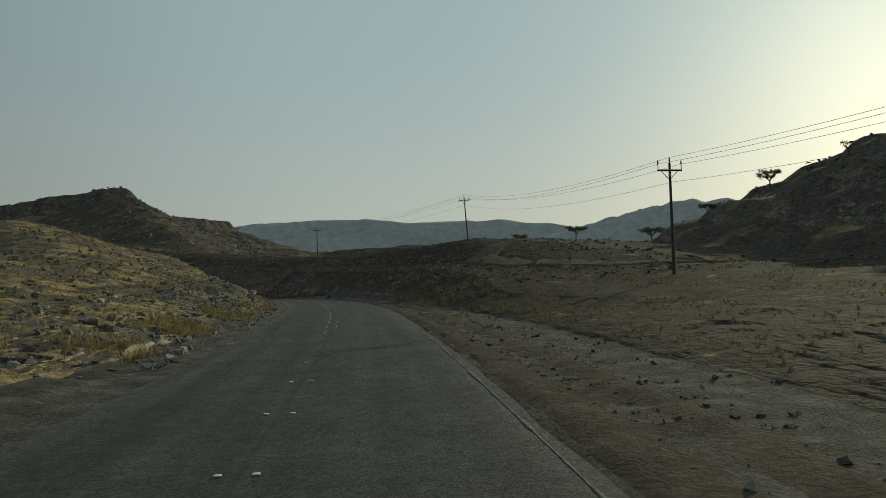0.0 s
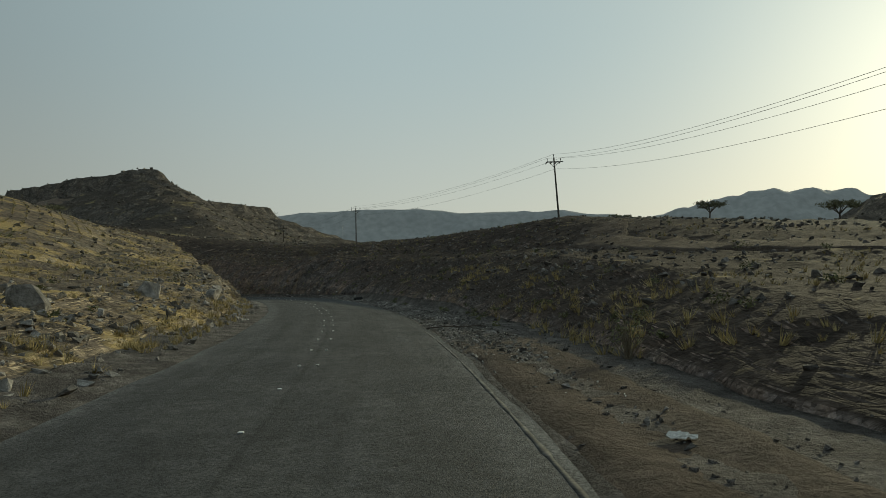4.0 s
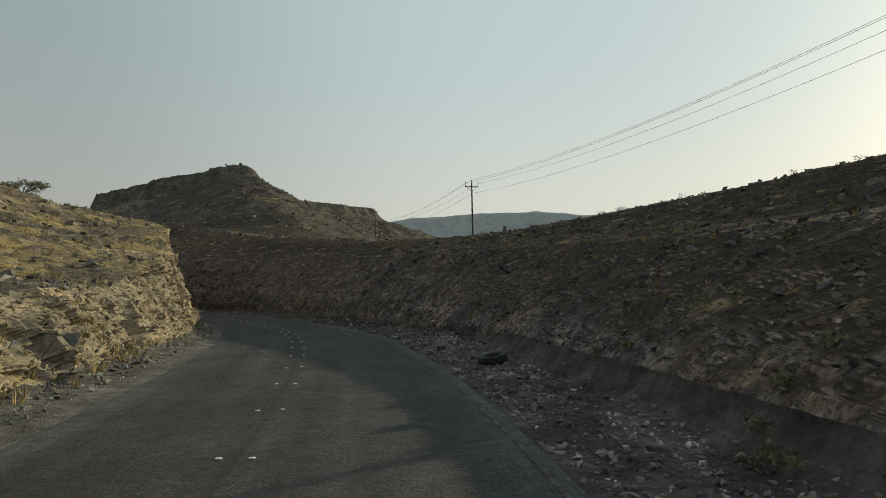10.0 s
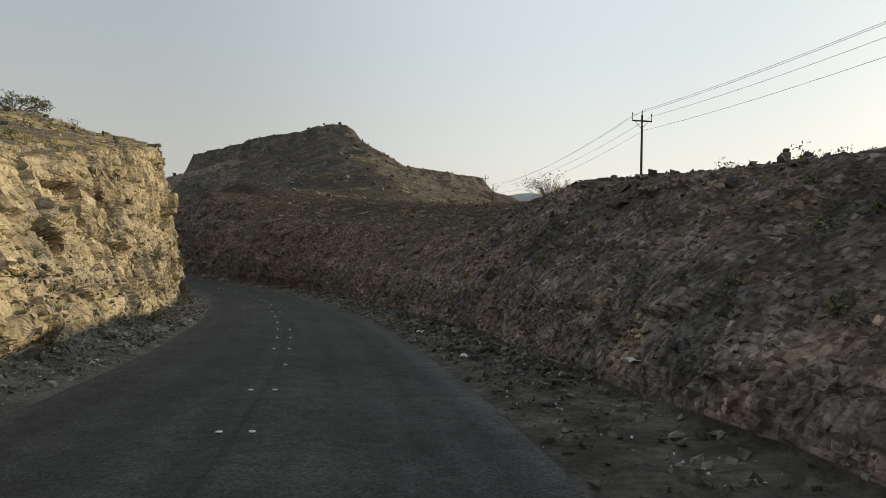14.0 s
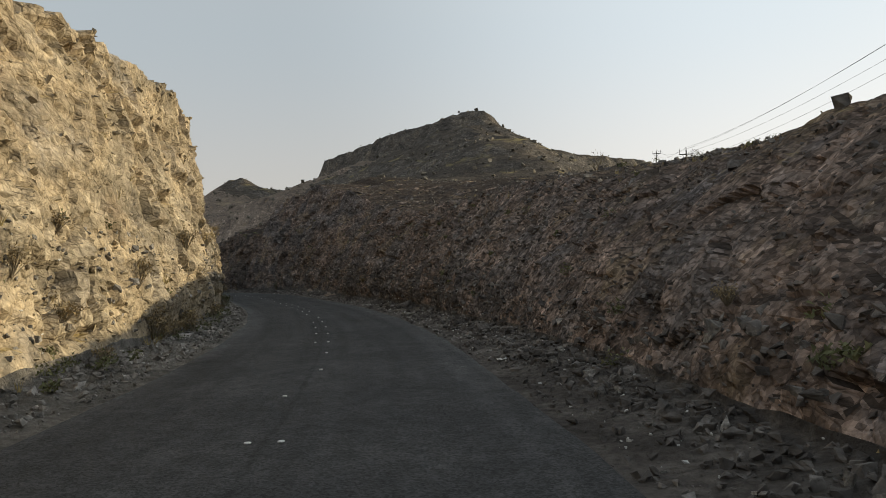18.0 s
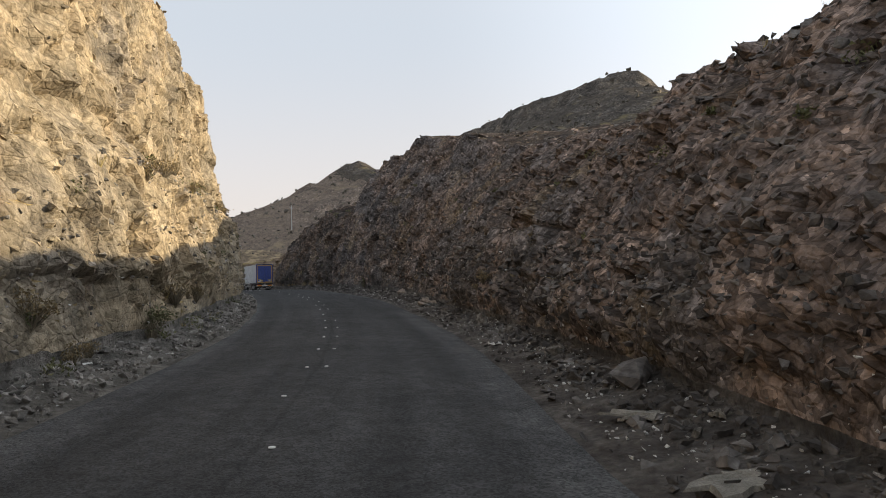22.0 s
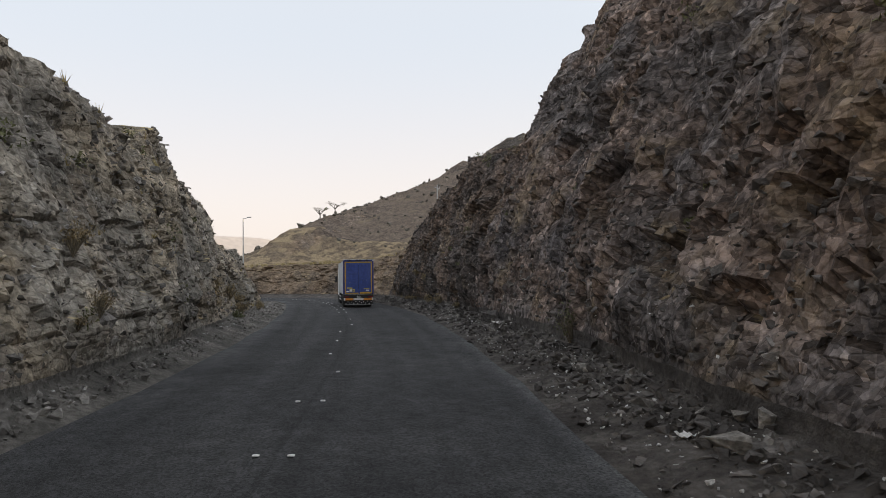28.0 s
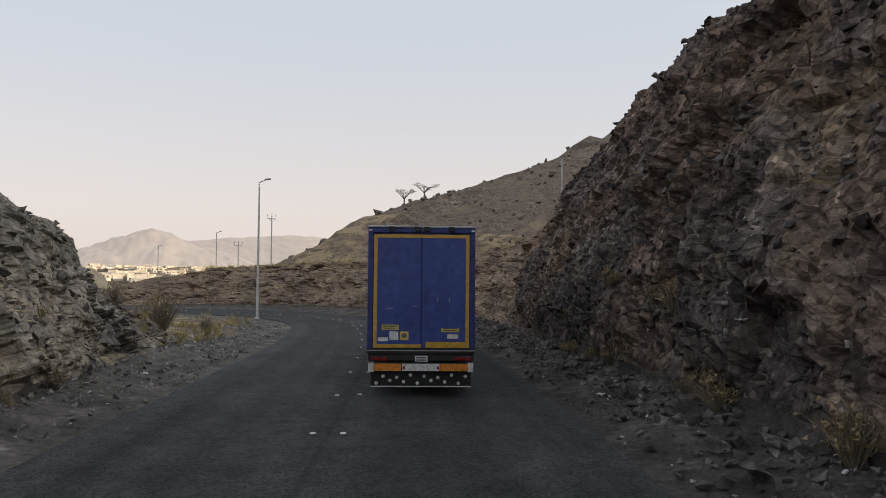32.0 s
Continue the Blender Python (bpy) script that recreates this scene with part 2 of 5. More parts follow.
# one rock twice: sunlight put into the tan, shade into the dark
ROCK_TAN_LIT = ground_material("sunlit_tan_cut_rock", [(0.219, 0.19, 0.152), (0.316, 0.265, 0.193), (0.342, 0.275, 0.187), (0.255, 0.222, 0.18)], [(0.0867, 0.07, 0.0535), (0.173, 0.14, 0.107)], [(0.275, 0.205, 0.091), (0.428, 0.32, 0.15)], 0.51, 1.0, 0.17, 0.2)
ROCK_DARK_SHADE = ground_material("shaded_dark_cut_rock", [(0.0854, 0.0772, 0.0741), (0.148, 0.129, 0.122), (0.19, 0.143, 0.118), (0.119, 0.106, 0.104)], [(0.0341, 0.0268, 0.0226), (0.0684, 0.0525, 0.0423)], [(0.201, 0.156, 0.0882), (0.345, 0.266, 0.141)], 0.61, 1.0, 0.35, 0.9, 0.55)
# the dark rock above, about a fifth darker, past the drop
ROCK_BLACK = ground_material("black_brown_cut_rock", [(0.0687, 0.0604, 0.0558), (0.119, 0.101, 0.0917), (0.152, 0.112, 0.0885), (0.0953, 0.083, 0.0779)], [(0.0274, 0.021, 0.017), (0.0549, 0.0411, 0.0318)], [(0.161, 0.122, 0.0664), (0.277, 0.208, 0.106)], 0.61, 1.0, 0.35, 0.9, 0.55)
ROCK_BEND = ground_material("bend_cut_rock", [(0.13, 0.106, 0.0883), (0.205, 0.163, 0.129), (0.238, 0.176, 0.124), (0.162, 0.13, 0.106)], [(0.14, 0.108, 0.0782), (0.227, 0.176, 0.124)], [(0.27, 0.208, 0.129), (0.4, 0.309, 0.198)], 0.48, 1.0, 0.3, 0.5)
# haze and grazing sun put into paler, pinker hill colours
HAZED_HILL = ground_material("haze_tinted_hill", [(0.135, 0.111, 0.0938), (0.2, 0.162, 0.135), (0.254, 0.201, 0.161)], [(0.13, 0.103, 0.0828), (0.216, 0.17, 0.133)], [(0.216, 0.17, 0.115), (0.302, 0.24, 0.166)], 0.6, 0.6, 0.09)
# the left rock again, with shade put into a greyer colour
ROCK_GREY_SHADE = ground_material("shaded_grey_cut_rock", [(0.172, 0.16, 0.14), (0.284, 0.258, 0.22), (0.336, 0.284, 0.215), (0.233, 0.212, 0.186)], [(0.128, 0.11, 0.0858), (0.24, 0.202, 0.155)], [(0.395, 0.308, 0.155), (0.652, 0.515, 0.258)], 0.54, 1.0, 0.3, 0.4, 0.55)
HILL = ground_material("stony_hill", [(0.075, 0.068, 0.062), (0.12, 0.107, 0.094), (0.16, 0.137, 0.113)], [(0.048, 0.041, 0.035), (0.098, 0.082, 0.067)], [(0.17, 0.14, 0.075), (0.32, 0.26, 0.13)], 0.57, 0.6, 0.09)
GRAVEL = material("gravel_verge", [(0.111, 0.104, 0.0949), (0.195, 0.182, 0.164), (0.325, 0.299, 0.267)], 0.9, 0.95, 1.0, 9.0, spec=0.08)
# the same gravel in a darker tone: right verge and left start
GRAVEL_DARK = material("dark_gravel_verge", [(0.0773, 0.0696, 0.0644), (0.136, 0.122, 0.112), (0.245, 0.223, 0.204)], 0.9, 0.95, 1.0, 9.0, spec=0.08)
DIRT = material("dirt_track", [(0.058, 0.045, 0.036), (0.09, 0.07, 0.056), (0.13, 0.105, 0.086)], 0.4, 0.95, 0.8, 6.0, spec=0.08)


def asphalt_material():
    """Worn asphalt: stone grain, paler wheel tracks along the lane, stains, a dark seam along the middle."""
    m = material("worn_asphalt", [(0.03, 0.0303, 0.0312), (0.042, 0.0423, 0.0432), (0.056, 0.0561, 0.0562)], 0.35, 0.85, 0.5, 45.0, detail=5, spec=0.3)
    n, l = m.node_tree.nodes, m.node_tree.links
    p = n["Principled BSDF"]
    base = p.inputs["Base Color"].links[0].from_socket
    uv = n.new("ShaderNodeUVMap")
    uv.uv_map = "along"

    def times(col, value):
        x = n.new("ShaderNodeMix")
        x.data_type, x.blend_type = "RGBA", "MULTIPLY"
        x.inputs[0].default_value = 1.0
        l.new(col, x.inputs[6])
        l.new(value, x.inputs[7])
        return x.outputs[2]

    def band(src, lo, hi, a, b):
        r = n.new("ShaderNodeMapRange")
        for key, v in (("From Min", lo), ("From Max", hi), ("To Min", a), ("To Max", b)):
            r.inputs[key].default_value = v
        l.new(src, r.inputs[0])
        return r.outputs[0]

    mp = n.new("ShaderNodeMapping")
    mp.inputs["Scale"].default_value = (0.03, 1.1, 1)
    l.new(uv.outputs[0], mp.inputs[0])
    tr = n.new("ShaderNodeTexNoise")
    tr.inputs["Scale"].default_value, tr.inputs["Detail"].default_value = 1.0, 4
    l.new(mp.outputs[0], tr.inputs[0])
    base = times(base, band(tr.outputs[0], 0.3, 0.7, 0.72, 1.3))
    co = n.new("ShaderNodeTexCoord")
    sp = n.new("ShaderNodeTexVoronoi")
    sp.inputs["Scale"].default_value = 28.0
    l.new(co.outputs["Object"], sp.inputs[0])
    sc = n.new("ShaderNodeSeparateColor")
    l.new(sp.outputs["Color"], sc.inputs[0])
    base = times(base, band(sc.outputs[0], 0, 1, 0.5, 1.55))
    se = n.new("ShaderNodeSeparateXYZ")
    l.new(uv.outputs[0], se.inputs[0])
    wv = n.new("ShaderNodeTexNoise")
    wv.noise_dimensions = "1D"
    wv.inputs["Scale"].default_value = 0.4
    l.new(se.outputs[0], wv.inputs["W"])
    ad = n.new("ShaderNodeMath")
    ad.operation = "MULTIPLY_ADD"
    ad.inputs[1].default_value = 0.14
    l.new(wv.outputs[0], ad.inputs[0])
    l.new(se.outputs[1], ad.inputs[2])
    ds = n.new("ShaderNodeMath")
    ds.operation = "ADD"
    ds.inputs[1].default_value = 1.98 - 0.07
    l.new(ad.outputs[0], ds.inputs[0])
    ab = n.new("ShaderNodeMath")
    ab.operation = "ABSOLUTE"
    l.new(ds.outputs[0], ab.inputs[0])
    base = times(base, band(ab.outputs[0], 0.03, 0.09, 0.72, 1.0))
    ed = n.new("ShaderNodeMath")
    ed.operation = "ADD"
    ed.inputs[1].default_value = 1.7
    l.new(se.outputs[1], ed.inputs[0])
    ea = n.new("ShaderNodeMath")
    ea.operation = "ABSOLUTE"
    l.new(ed.outputs[0], ea.inputs[0])
    ej = n.new("ShaderNodeMath")
    ej.operation = "MULTIPLY_ADD"
    ej.inputs[1].default_value = 0.9
    l.new(tr.outputs[0], ej.inputs[0])
    l.new(ea.outputs[0], ej.inputs[2])
    base = times(base, band(ej.outputs[0], 3.9, 5.1, 1.0, 1.7))
    l.new(base, p.inputs["Base Color"])
    return m


ASPHALT = asphalt_material()
PAINT_WHITE = material("worn_white_road_paint", [(0.045, 0.043, 0.04), (0.08, 0.076, 0.07), (0.17, 0.162, 0.15)], 3.0, 0.8, 0.2, spec=0.08)
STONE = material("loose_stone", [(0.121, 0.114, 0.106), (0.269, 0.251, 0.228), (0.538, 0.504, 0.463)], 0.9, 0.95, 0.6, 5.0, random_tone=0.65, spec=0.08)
DRY_GRASS = material("dry_grass", [(0.22, 0.17, 0.07), (0.37, 0.29, 0.125), (0.44, 0.36, 0.18)], 0.7, 0.9, 0.0, random_tone=0.3)
# ridge rock paler and bluer, with haze put into its base colour
RIDGE_HAZE_ROCK = material("ridge_painted_haze", [(0.15, 0.155, 0.16), (0.19, 0.19, 0.188)], 0.02, 1.0, 0.2, 0.05)
FAR_HAZE_ROCK = material("far_ridge", [(0.09, 0.0788, 0.0713), (0.128, 0.111, 0.0975)], 0.006, 1.0, 0.15, 0.03)
# kilometres of dusty air before the far backdrop, put in as faint emission
for _m, _c, _v in ((FAR_HAZE_ROCK, (1.0, 0.92, 0.87), 0.2), (RIDGE_HAZE_ROCK, (0.88, 1.0, 1.1), 0.075)):
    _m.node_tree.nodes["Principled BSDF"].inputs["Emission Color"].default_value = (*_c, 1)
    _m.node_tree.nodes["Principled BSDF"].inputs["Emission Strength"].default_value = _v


# ---- number noise for shapes ----
def hash3(i, j, k, seed):
    h = (i * 374761393 + j * 668265263 + k * 2147483647 + seed * 1274126177) & 0xFFFFFFFF
    h = ((h ^ (h >> 13)) * 1274126177) & 0xFFFFFFFF
    h = ((h ^ (h >> 16)) * 2246822519) & 0xFFFFFFFF
    return ((h ^ (h >> 15)) & 0xFFFFFF) / float(0xFFFFFF)


def vnoise(p, seed=0):
    """Smooth noise from 0 to 1 at the rows of p."""
    q = np.floor(p).astype(np.int64)
    f = p - q
    f = f * f * (3 - 2 * f)
    out = 0
    for a in (0, 1):
        for b in (0, 1):
            for c in (0, 1):
                w = (f[:, 0] if a else 1 - f[:, 0]) * (f[:, 1] if b else 1 - f[:, 1]) * (f[:, 2] if c else 1 - f[:, 2])
                out = out + w * hash3(q[:, 0] + a, q[:, 1] + b, q[:, 2] + c, seed)
    return out


def fbm(p, octaves=4, seed=0, gain=0.5):
    total, amp, norm = 0, 1.0, 0.0
    for o in range(octaves):
        total = total + amp * (vnoise(p * 2.0**o + 17.3 * o, seed + o) - 0.5)
        norm += amp
        amp *= gain
    return total / norm * 2


def blocks(p, seed=0):
    """For the rows of p: a random value of the nearest scattered block, and the distance to its edge."""
    q = np.floor(p).astype(np.int64)
    best, second, value = np.full(len(p), 9.0), np.full(len(p), 9.0), np.zeros(len(p))
    for a in (-1, 0, 1):
        for b in (-1, 0, 1):
            for c in (-1, 0, 1):
                i, j, k = q[:, 0] + a, q[:, 1] + b, q[:, 2] + c
                at = np.stack([i + hash3(i, j, k, seed), j + hash3(i, j, k, seed + 1), k + hash3(i, j, k, seed + 2)], 1)
                d = np.sqrt(((at - p) ** 2).sum(1))
                near = d < best
                second = np.where(near, best, np.minimum(second, d))
                value = np.where(near, hash3(i, j, k, seed + 3), value)
                best = np.where(near, d, best)
    return value, second - best


def facets(p, seed=0, tilt=1.5):
    """For the rows of p: the push of the nearest block, each with a face tilted its own way, and the distance to its edge."""
    q = np.floor(p).astype(np.int64)
    n = len(p)
    best, second, value = np.full(n, 9.0), np.full(n, 9.0), np.zeros(n)
    for a in (-1, 0, 1):
        for b in (-1, 0, 1):
            for c in (-1, 0, 1):
                i, j, k = q[:, 0] + a, q[:, 1] + b, q[:, 2] + c
                hx, hy, hz = hash3(i, j, k, seed), hash3(i, j, k, seed + 1), hash3(i, j, k, seed + 2)
                ox, oy, oz = p[:, 0] - i - hx, p[:, 1] - j - hy, p[:, 2] - k - hz
                d = np.sqrt(ox * ox + oy * oy + oz * oz)
                near = d < best
                second = np.where(near, best, np.minimum(second, d))
                hv = (hx * 7.31 + hy * 3.17) % 1.0
                value = np.where(near, hv - 0.5 + tilt * ((hy * 5.3 % 1 - 0.5) * ox + (hz * 6.7 % 1 - 0.5) * oy + (hx * 9.1 % 1 - 0.6) * oz), value)
                best = np.where(near, d, best)
    return value, second - best


def smooth(x, a, b):
    t = np.clip((x - a) / (b - a), 0, 1)
    return t * t * (3 - 2 * t)


def grid_mesh(name, points, rows, cols, flip=False, flat=False):
    """A mesh of rows x cols points, as one sheet."""
    i = np.arange(rows * cols).reshape(rows, cols)
    quads = np.stack([i[:-1, :-1], i[:-1, 1:], i[1:, 1:], i[1:, :-1]], -1).reshape(-1, 4)
    if flip:
        quads = quads[:, ::-1]
    me = bpy.data.meshes.new(name)
    me.vertices.add(len(points))
    me.vertices.foreach_set("co", np.ascontiguousarray(points, np.float32).ravel())
    me.loops.add(quads.size)
    me.loops.foreach_set("vertex_index", np.ascontiguousarray(quads, np.int32).ravel())
    me.polygons.add(len(quads))
    me.polygons.foreach_set("loop_start", np.arange(0, quads.size, 4, dtype=np.int32))
    me.polygons.foreach_set("use_smooth", np.full(len(quads), not flat))
    me.update(calc_edges=True)
    return me


# ---- the road's line: heading by length, then height ----
S0, S1, DS = -90.0, 470.0, 0.5
S = np.arange(S0, S1 + DS, DS)
HEAD_S = [-90, 0, 20, 42, 62, 82, 100, 117, 135, 152, 170, 189, 207, 224, 241, 260, 282, 302, 330, 347, 357, 367, 377, 387, 397, 410, 470]
HEAD_A = [4, 5.1, 6, 7.9, 9.6, 13.4, 17.0, 21.4, 25.8, 31.6, 35.6, 40.4, 45, 49.4, 54.4, 59.6, 63, 66.8, 71, 76.5, 88.5, 101.5, 114.5, 127.5, 139, 150, 165]
HEAD = np.radians(np.interp(S, HEAD_S, HEAD_A))
_k0 = int(round(-S0 / DS))
RX, RY = np.cumsum(-np.sin(HEAD)) * DS, np.cumsum(np.cos(HEAD)) * DS
RX, RY = RX - RX[_k0], RY - RY[_k0]
RZ = np.interp(S, [-90, 0, 62, 100, 135, 170, 207, 241, 264, 282, 302, 318, 367, 420, 470], [0.1, 0, -0.14, -0.4, -0.68, -1.5, -1.97, -2.2, -2.0, -2.2, -2.42, -2.78, -4.1, -5.2, -6.4])
_kern = np.hanning(41) / np.hanning(41).sum()
RZ = np.convolve(np.pad(RZ, 20, "edge"), _kern, "valid")


def road(s, d, h=0.0):
    """The place at length s, d metres to the right of the drive, h over the road."""
    s, d, h = np.broadcast_arrays(np.asarray(s, float), np.asarray(d, float), np.asarray(h, float))
    a = np.interp(s, S, HEAD)
    return np.stack([np.interp(s, S, RX) + d * np.cos(a), np.interp(s, S, RY) + d * np.sin(a), np.interp(s, S, RZ) + h], -1)


def on_road(x, y):
    """The length and the side distance of the places x, y."""
    s, d = np.empty(len(x)), np.empty(len(x))
    for a in range(0, len(x), 4000):
        far = (x[a : a + 4000, None] - RX[None, ::4]) ** 2 + (y[a : a + 4000, None] - RY[None, ::4]) ** 2
        k = far.argmin(1) * 4
        s[a : a + 4000] = S[k] + (x[a : a + 4000] - RX[k]) * -np.sin(HEAD[k]) + (y[a : a + 4000] - RY[k]) * np.cos(HEAD[k])
        d[a : a + 4000] = (x[a : a + 4000] - RX[k]) * np.cos(HEAD[k]) + (y[a : a + 4000] - RY[k]) * np.sin(HEAD[k])
    return s, d


# ---- the land's large forms ----
def hill(x, y, cx, cy, height, along, across, turn, sharp=1.0):
    """A rounded ridge: height over its middle, half lengths along and across, turned in degrees."""
    c, s = math.cos(radians(turn)), math.sin(radians(turn))
    u, v = (x - cx) * c + (y - cy) * s, -(x - cx) * s + (y - cy) * c
    r = np.sqrt((u / along) ** 2 + (v / across) ** 2)
    return height * np.clip(1 - r, 0, None) ** sharp * (1 + 0.6 * r * (r < 1))


def mesa(x, y, ax, ay, bx, by, top, flat, cliff, fall):
    """A flat-topped ridge along a line: its top, half width, cliff drop and the fall of its sides."""
    ux, uy = bx - ax, by - ay
    t = np.clip(((x - ax) * ux + (y - ay) * uy) / (ux * ux + uy * uy), 0, 1)
    r = np.hypot(x - ax - t * ux, y - ay - t * uy)
    return np.clip(top - cliff * smooth(r, flat, flat * 1.5) - fall * np.clip(r - flat, 0, None), 0, None)


def spine(x, y, pts, flat, cliff, fall):
    """A ridge whose top rises and falls along a line of points."""
    out = np.full_like(x, -50.0)
    for (ax, ay, az), (bx, by, bz) in zip(pts, pts[1:]):
        ux, uy = bx - ax, by - ay
        t = np.clip(((x - ax) * ux + (y - ay) * uy) / (ux * ux + uy * uy), 0, 1)
        r = np.hypot(x - ax - t * ux, y - ay - t * uy)
        out = np.maximum(out, az + (bz - az) * t - cliff * smooth(r, flat, flat * 2) - fall * np.clip(r - flat, 0, None))
    return out


EDGE_S = [-90, 0, 50, 75, 100, 132, 165, 200, 225, 252, 280, 310, 340, 380, 470]
LEFT_H = [4, 5, 5, 6, 7, 9, 15, 20, 20, 17, 12, 4, -1, -3, -5]
# 24 at 310 is an unseen rise, added to shade the left bank
RIGHT_H = [1, 2.2, 2.6, 4.0, 7.0, 11, 11, 11.6, 13, 15.5, 18, 24, 10, 6, -3]


SPUR = [(-284, 357, 42), (-282, 338, 32), (-279, 316, 22), (-268, 288, 13), (-259, 272, 8), (-250, 257, 3.5), (-246, 246, -1)]


def land(x, y):
    """The height of the land away from the road cut."""
    shape = x.shape
    x, y = x.ravel(), y.ravel()
    s, d = on_road(x, y)
    near = np.interp(s, S, RZ) + np.where(d < 0, np.interp(s, EDGE_S, LEFT_H), np.interp(s, EDGE_S, RIGHT_H))
    base = np.interp(x, [-2200, -1500, -900, -700, -420, -300, 0, 400], [8, -4, -17, -18, -12, -5, 3, 6])
    keep = 1 - smooth(np.abs(d), 50, 150)
    keep *= smooth(s, -89, -60) * (1 - smooth(s, 400, 432))
    z = base * (1 - keep) + near * keep
    p = np.stack([x, y, x * 0], 1)
    rough = fbm(p / 60, 5, 5, 0.55)
    up = np.zeros_like(x)
    wob = 14 * fbm(p / 45, 4, 31)
    wx, wy = x + wob, y + 14 * fbm(p / 45, 4, 37)
    # the mesa with its knob, and the shoulder beyond it
    m = mesa(x + 0.5 * wob, y, -242, 386, -180, 375, 51.8, 13, 9, 0.40)
    m = np.maximum(m, mesa(wx, wy, -205, 380, -178, 376, 52.4, 8, 4, 0.5))
    m = np.maximum(m, mesa(wx, wy, -165, 400, -150, 440, 44, 8, 5, 0.32))
    m = np.maximum(m, hill(wx, wy, -40, 480, 24, 170, 70, 10, 0.9))
    # the long spur that ends the view behind the road
    m = np.maximum(m, mesa(wx, wy, -284, 359, -262, 400, 40, 5, 3, 0.40))
    # the hillside beside the start of the drive
    m = np.maximum(m, hill(wx, wy, 145, 135, 36.5, 118, 90, 50, 1.0))
    m = np.maximum(m, hill(wx, wy, -110, 110, 9, 70, 50, 20, 1.0))
    away = smooth(np.abs(d), 42, 75)
    away = np.where((s > -89) & (s < 436), away, 1)
    # ledges of hard rock
    step = 4.2
    led = m + 3.0 * rough
    led = (np.floor(led / step) + smooth(led / step - np.floor(led / step), 0.5, 0.95)) * step
    m = np.where(m > 1, 0.45 * m + 0.55 * np.maximum(led, 0), m)
    knob = np.maximum(mesa(x, y, -180, 374, -172, 373, 54.4, 6.0, 3.5, 0.6), mesa(x, y, -286, 357, -280, 358, 45.0, 2.5, 2.0, 0.6))
    m = np.maximum(m, knob + 1.2 * fbm(p / 5, 3, 93))
    m = m * away
    spur = spine(x + 0.3 * wob, y + 0.2 * wob, SPUR, 3, 1.5, 0.42) + 1.5 * rough
    spur = np.where((d > 12) | (s > 400), spur, -50)
    z = np.maximum(z + m, spur) + (1.0 + 0.05 * np.minimum(m, 50)) * rough * (0.3 + 0.7 * away)
    bl, ed = blocks(np.stack([x, y, z * 1.4], 1) / 7.0, 29)
    z = z + 0.45 * fbm(p / 6, 4, 77, 0.65) + (bl - 0.5) * 1.5 * np.clip(0.15 + m / 30, 0, 1) * away
    return z.reshape(shape)


# ---- helpers for things ----
def part(name, bm, mat, parent=None, label="", flat=True):
    """Links a bmesh as one mesh object, under a thing or a part."""
    me = bpy.data.meshes.new(name)
    bm.to_mesh(me)
    bm.free()
    me.polygons.foreach_set("use_smooth", np.full(len(me.polygons), not flat))
    me.materials.append(mat)
    ob = new(name, me)
    ob.parent = parent
    return tagged(ob, label)


def sheet(name, me, mat, parent=None):
    me.materials.append(mat)
    ob = new(name, me)
    ob.parent = parent
    return ob


def box(bm, x0, x1, y0, y1, z0, z1, bevel=0.0):
    m = Matrix.Translation(((x0 + x1) / 2, (y0 + y1) / 2, (z0 + z1) / 2)) @ Matrix.Diagonal((x1 - x0, y1 - y0, z1 - z0, 1))
    r = bmesh.ops.create_cube(bm, size=1, matrix=m)
    if bevel:
        es = list({e for v in r["verts"] for e in v.link_edges})
        bmesh.ops.bevel(bm, geom=es, offset=bevel, segments=1, affect="EDGES")
    return bm


def rod(bm, a, b, r0, r1=None, seg=8):
    """A round bar from a to b."""
    a, b = Vector(a), Vector(b)
    m = Matrix.Translation((a + b) / 2) @ (b - a).to_track_quat("Z", "Y").to_matrix().to_4x4()
    bmesh.ops.create_cone(bm, cap_ends=True, segments=seg, radius1=r0, radius2=r0 if r1 is None else r1, depth=(b - a).length, matrix=m)
    return bm


def boxes(*sizes, bevel=0.0):
    bm = bmesh.new()
    for b in sizes:
        box(bm, *b, bevel=bevel)
    return bm


def rods(*bars, seg=8):
    bm = bmesh.new()
    for a in bars:
        rod(bm, *a, seg=seg)
    return bm


def ring(bm, outer, inner, width, seg=28, axis_x=0.0):
    """A tyre-like ring round the x axis: rounded shoulders."""
    prof = [(inner, -0.42), (outer * 0.93, -0.5), (outer, -0.36), (outer, 0.36), (outer * 0.93, 0.5), (inner, 0.42)]
    loops = []
    for k in range(seg):
        a = 2 * math.pi * k / seg
        loops.append([bm.verts.new((axis_x + w * width, math.cos(a) * r, math.sin(a) * r)) for r, w in prof])
    for k in range(seg):
        p, q = loops[k], loops[(k + 1) % seg]
        for i in range(len(prof)):
            j = (i + 1) % len(prof)
            bm.faces.new((p[i], p[j], q[j], q[i]))
    return bm


# ---- the road ----
ROAD_L, ROAD_R = -6.3, 2.9
_s = np.arange(-85, 431, 1.0)
_d = np.array([ROAD_L, -5.2, -3.5, -1.9, -0.2, 1.4, ROAD_R])
_edge = 0.16 * fbm(np.stack([_s / 3, _s * 0, _s * 0], 1), 3, 9)
_dd = np.tile(_d, (len(_s), 1))
_dd[:, 0] += _edge
_dd[:, -1] -= _edge[::-1]
_uv = np.stack([np.repeat(_s[:, None], len(_d), 1), _dd], -1).reshape(-1, 2)
_hh = 0.06 - 0.02 * np.abs(_dd + 1.8) / 4.5
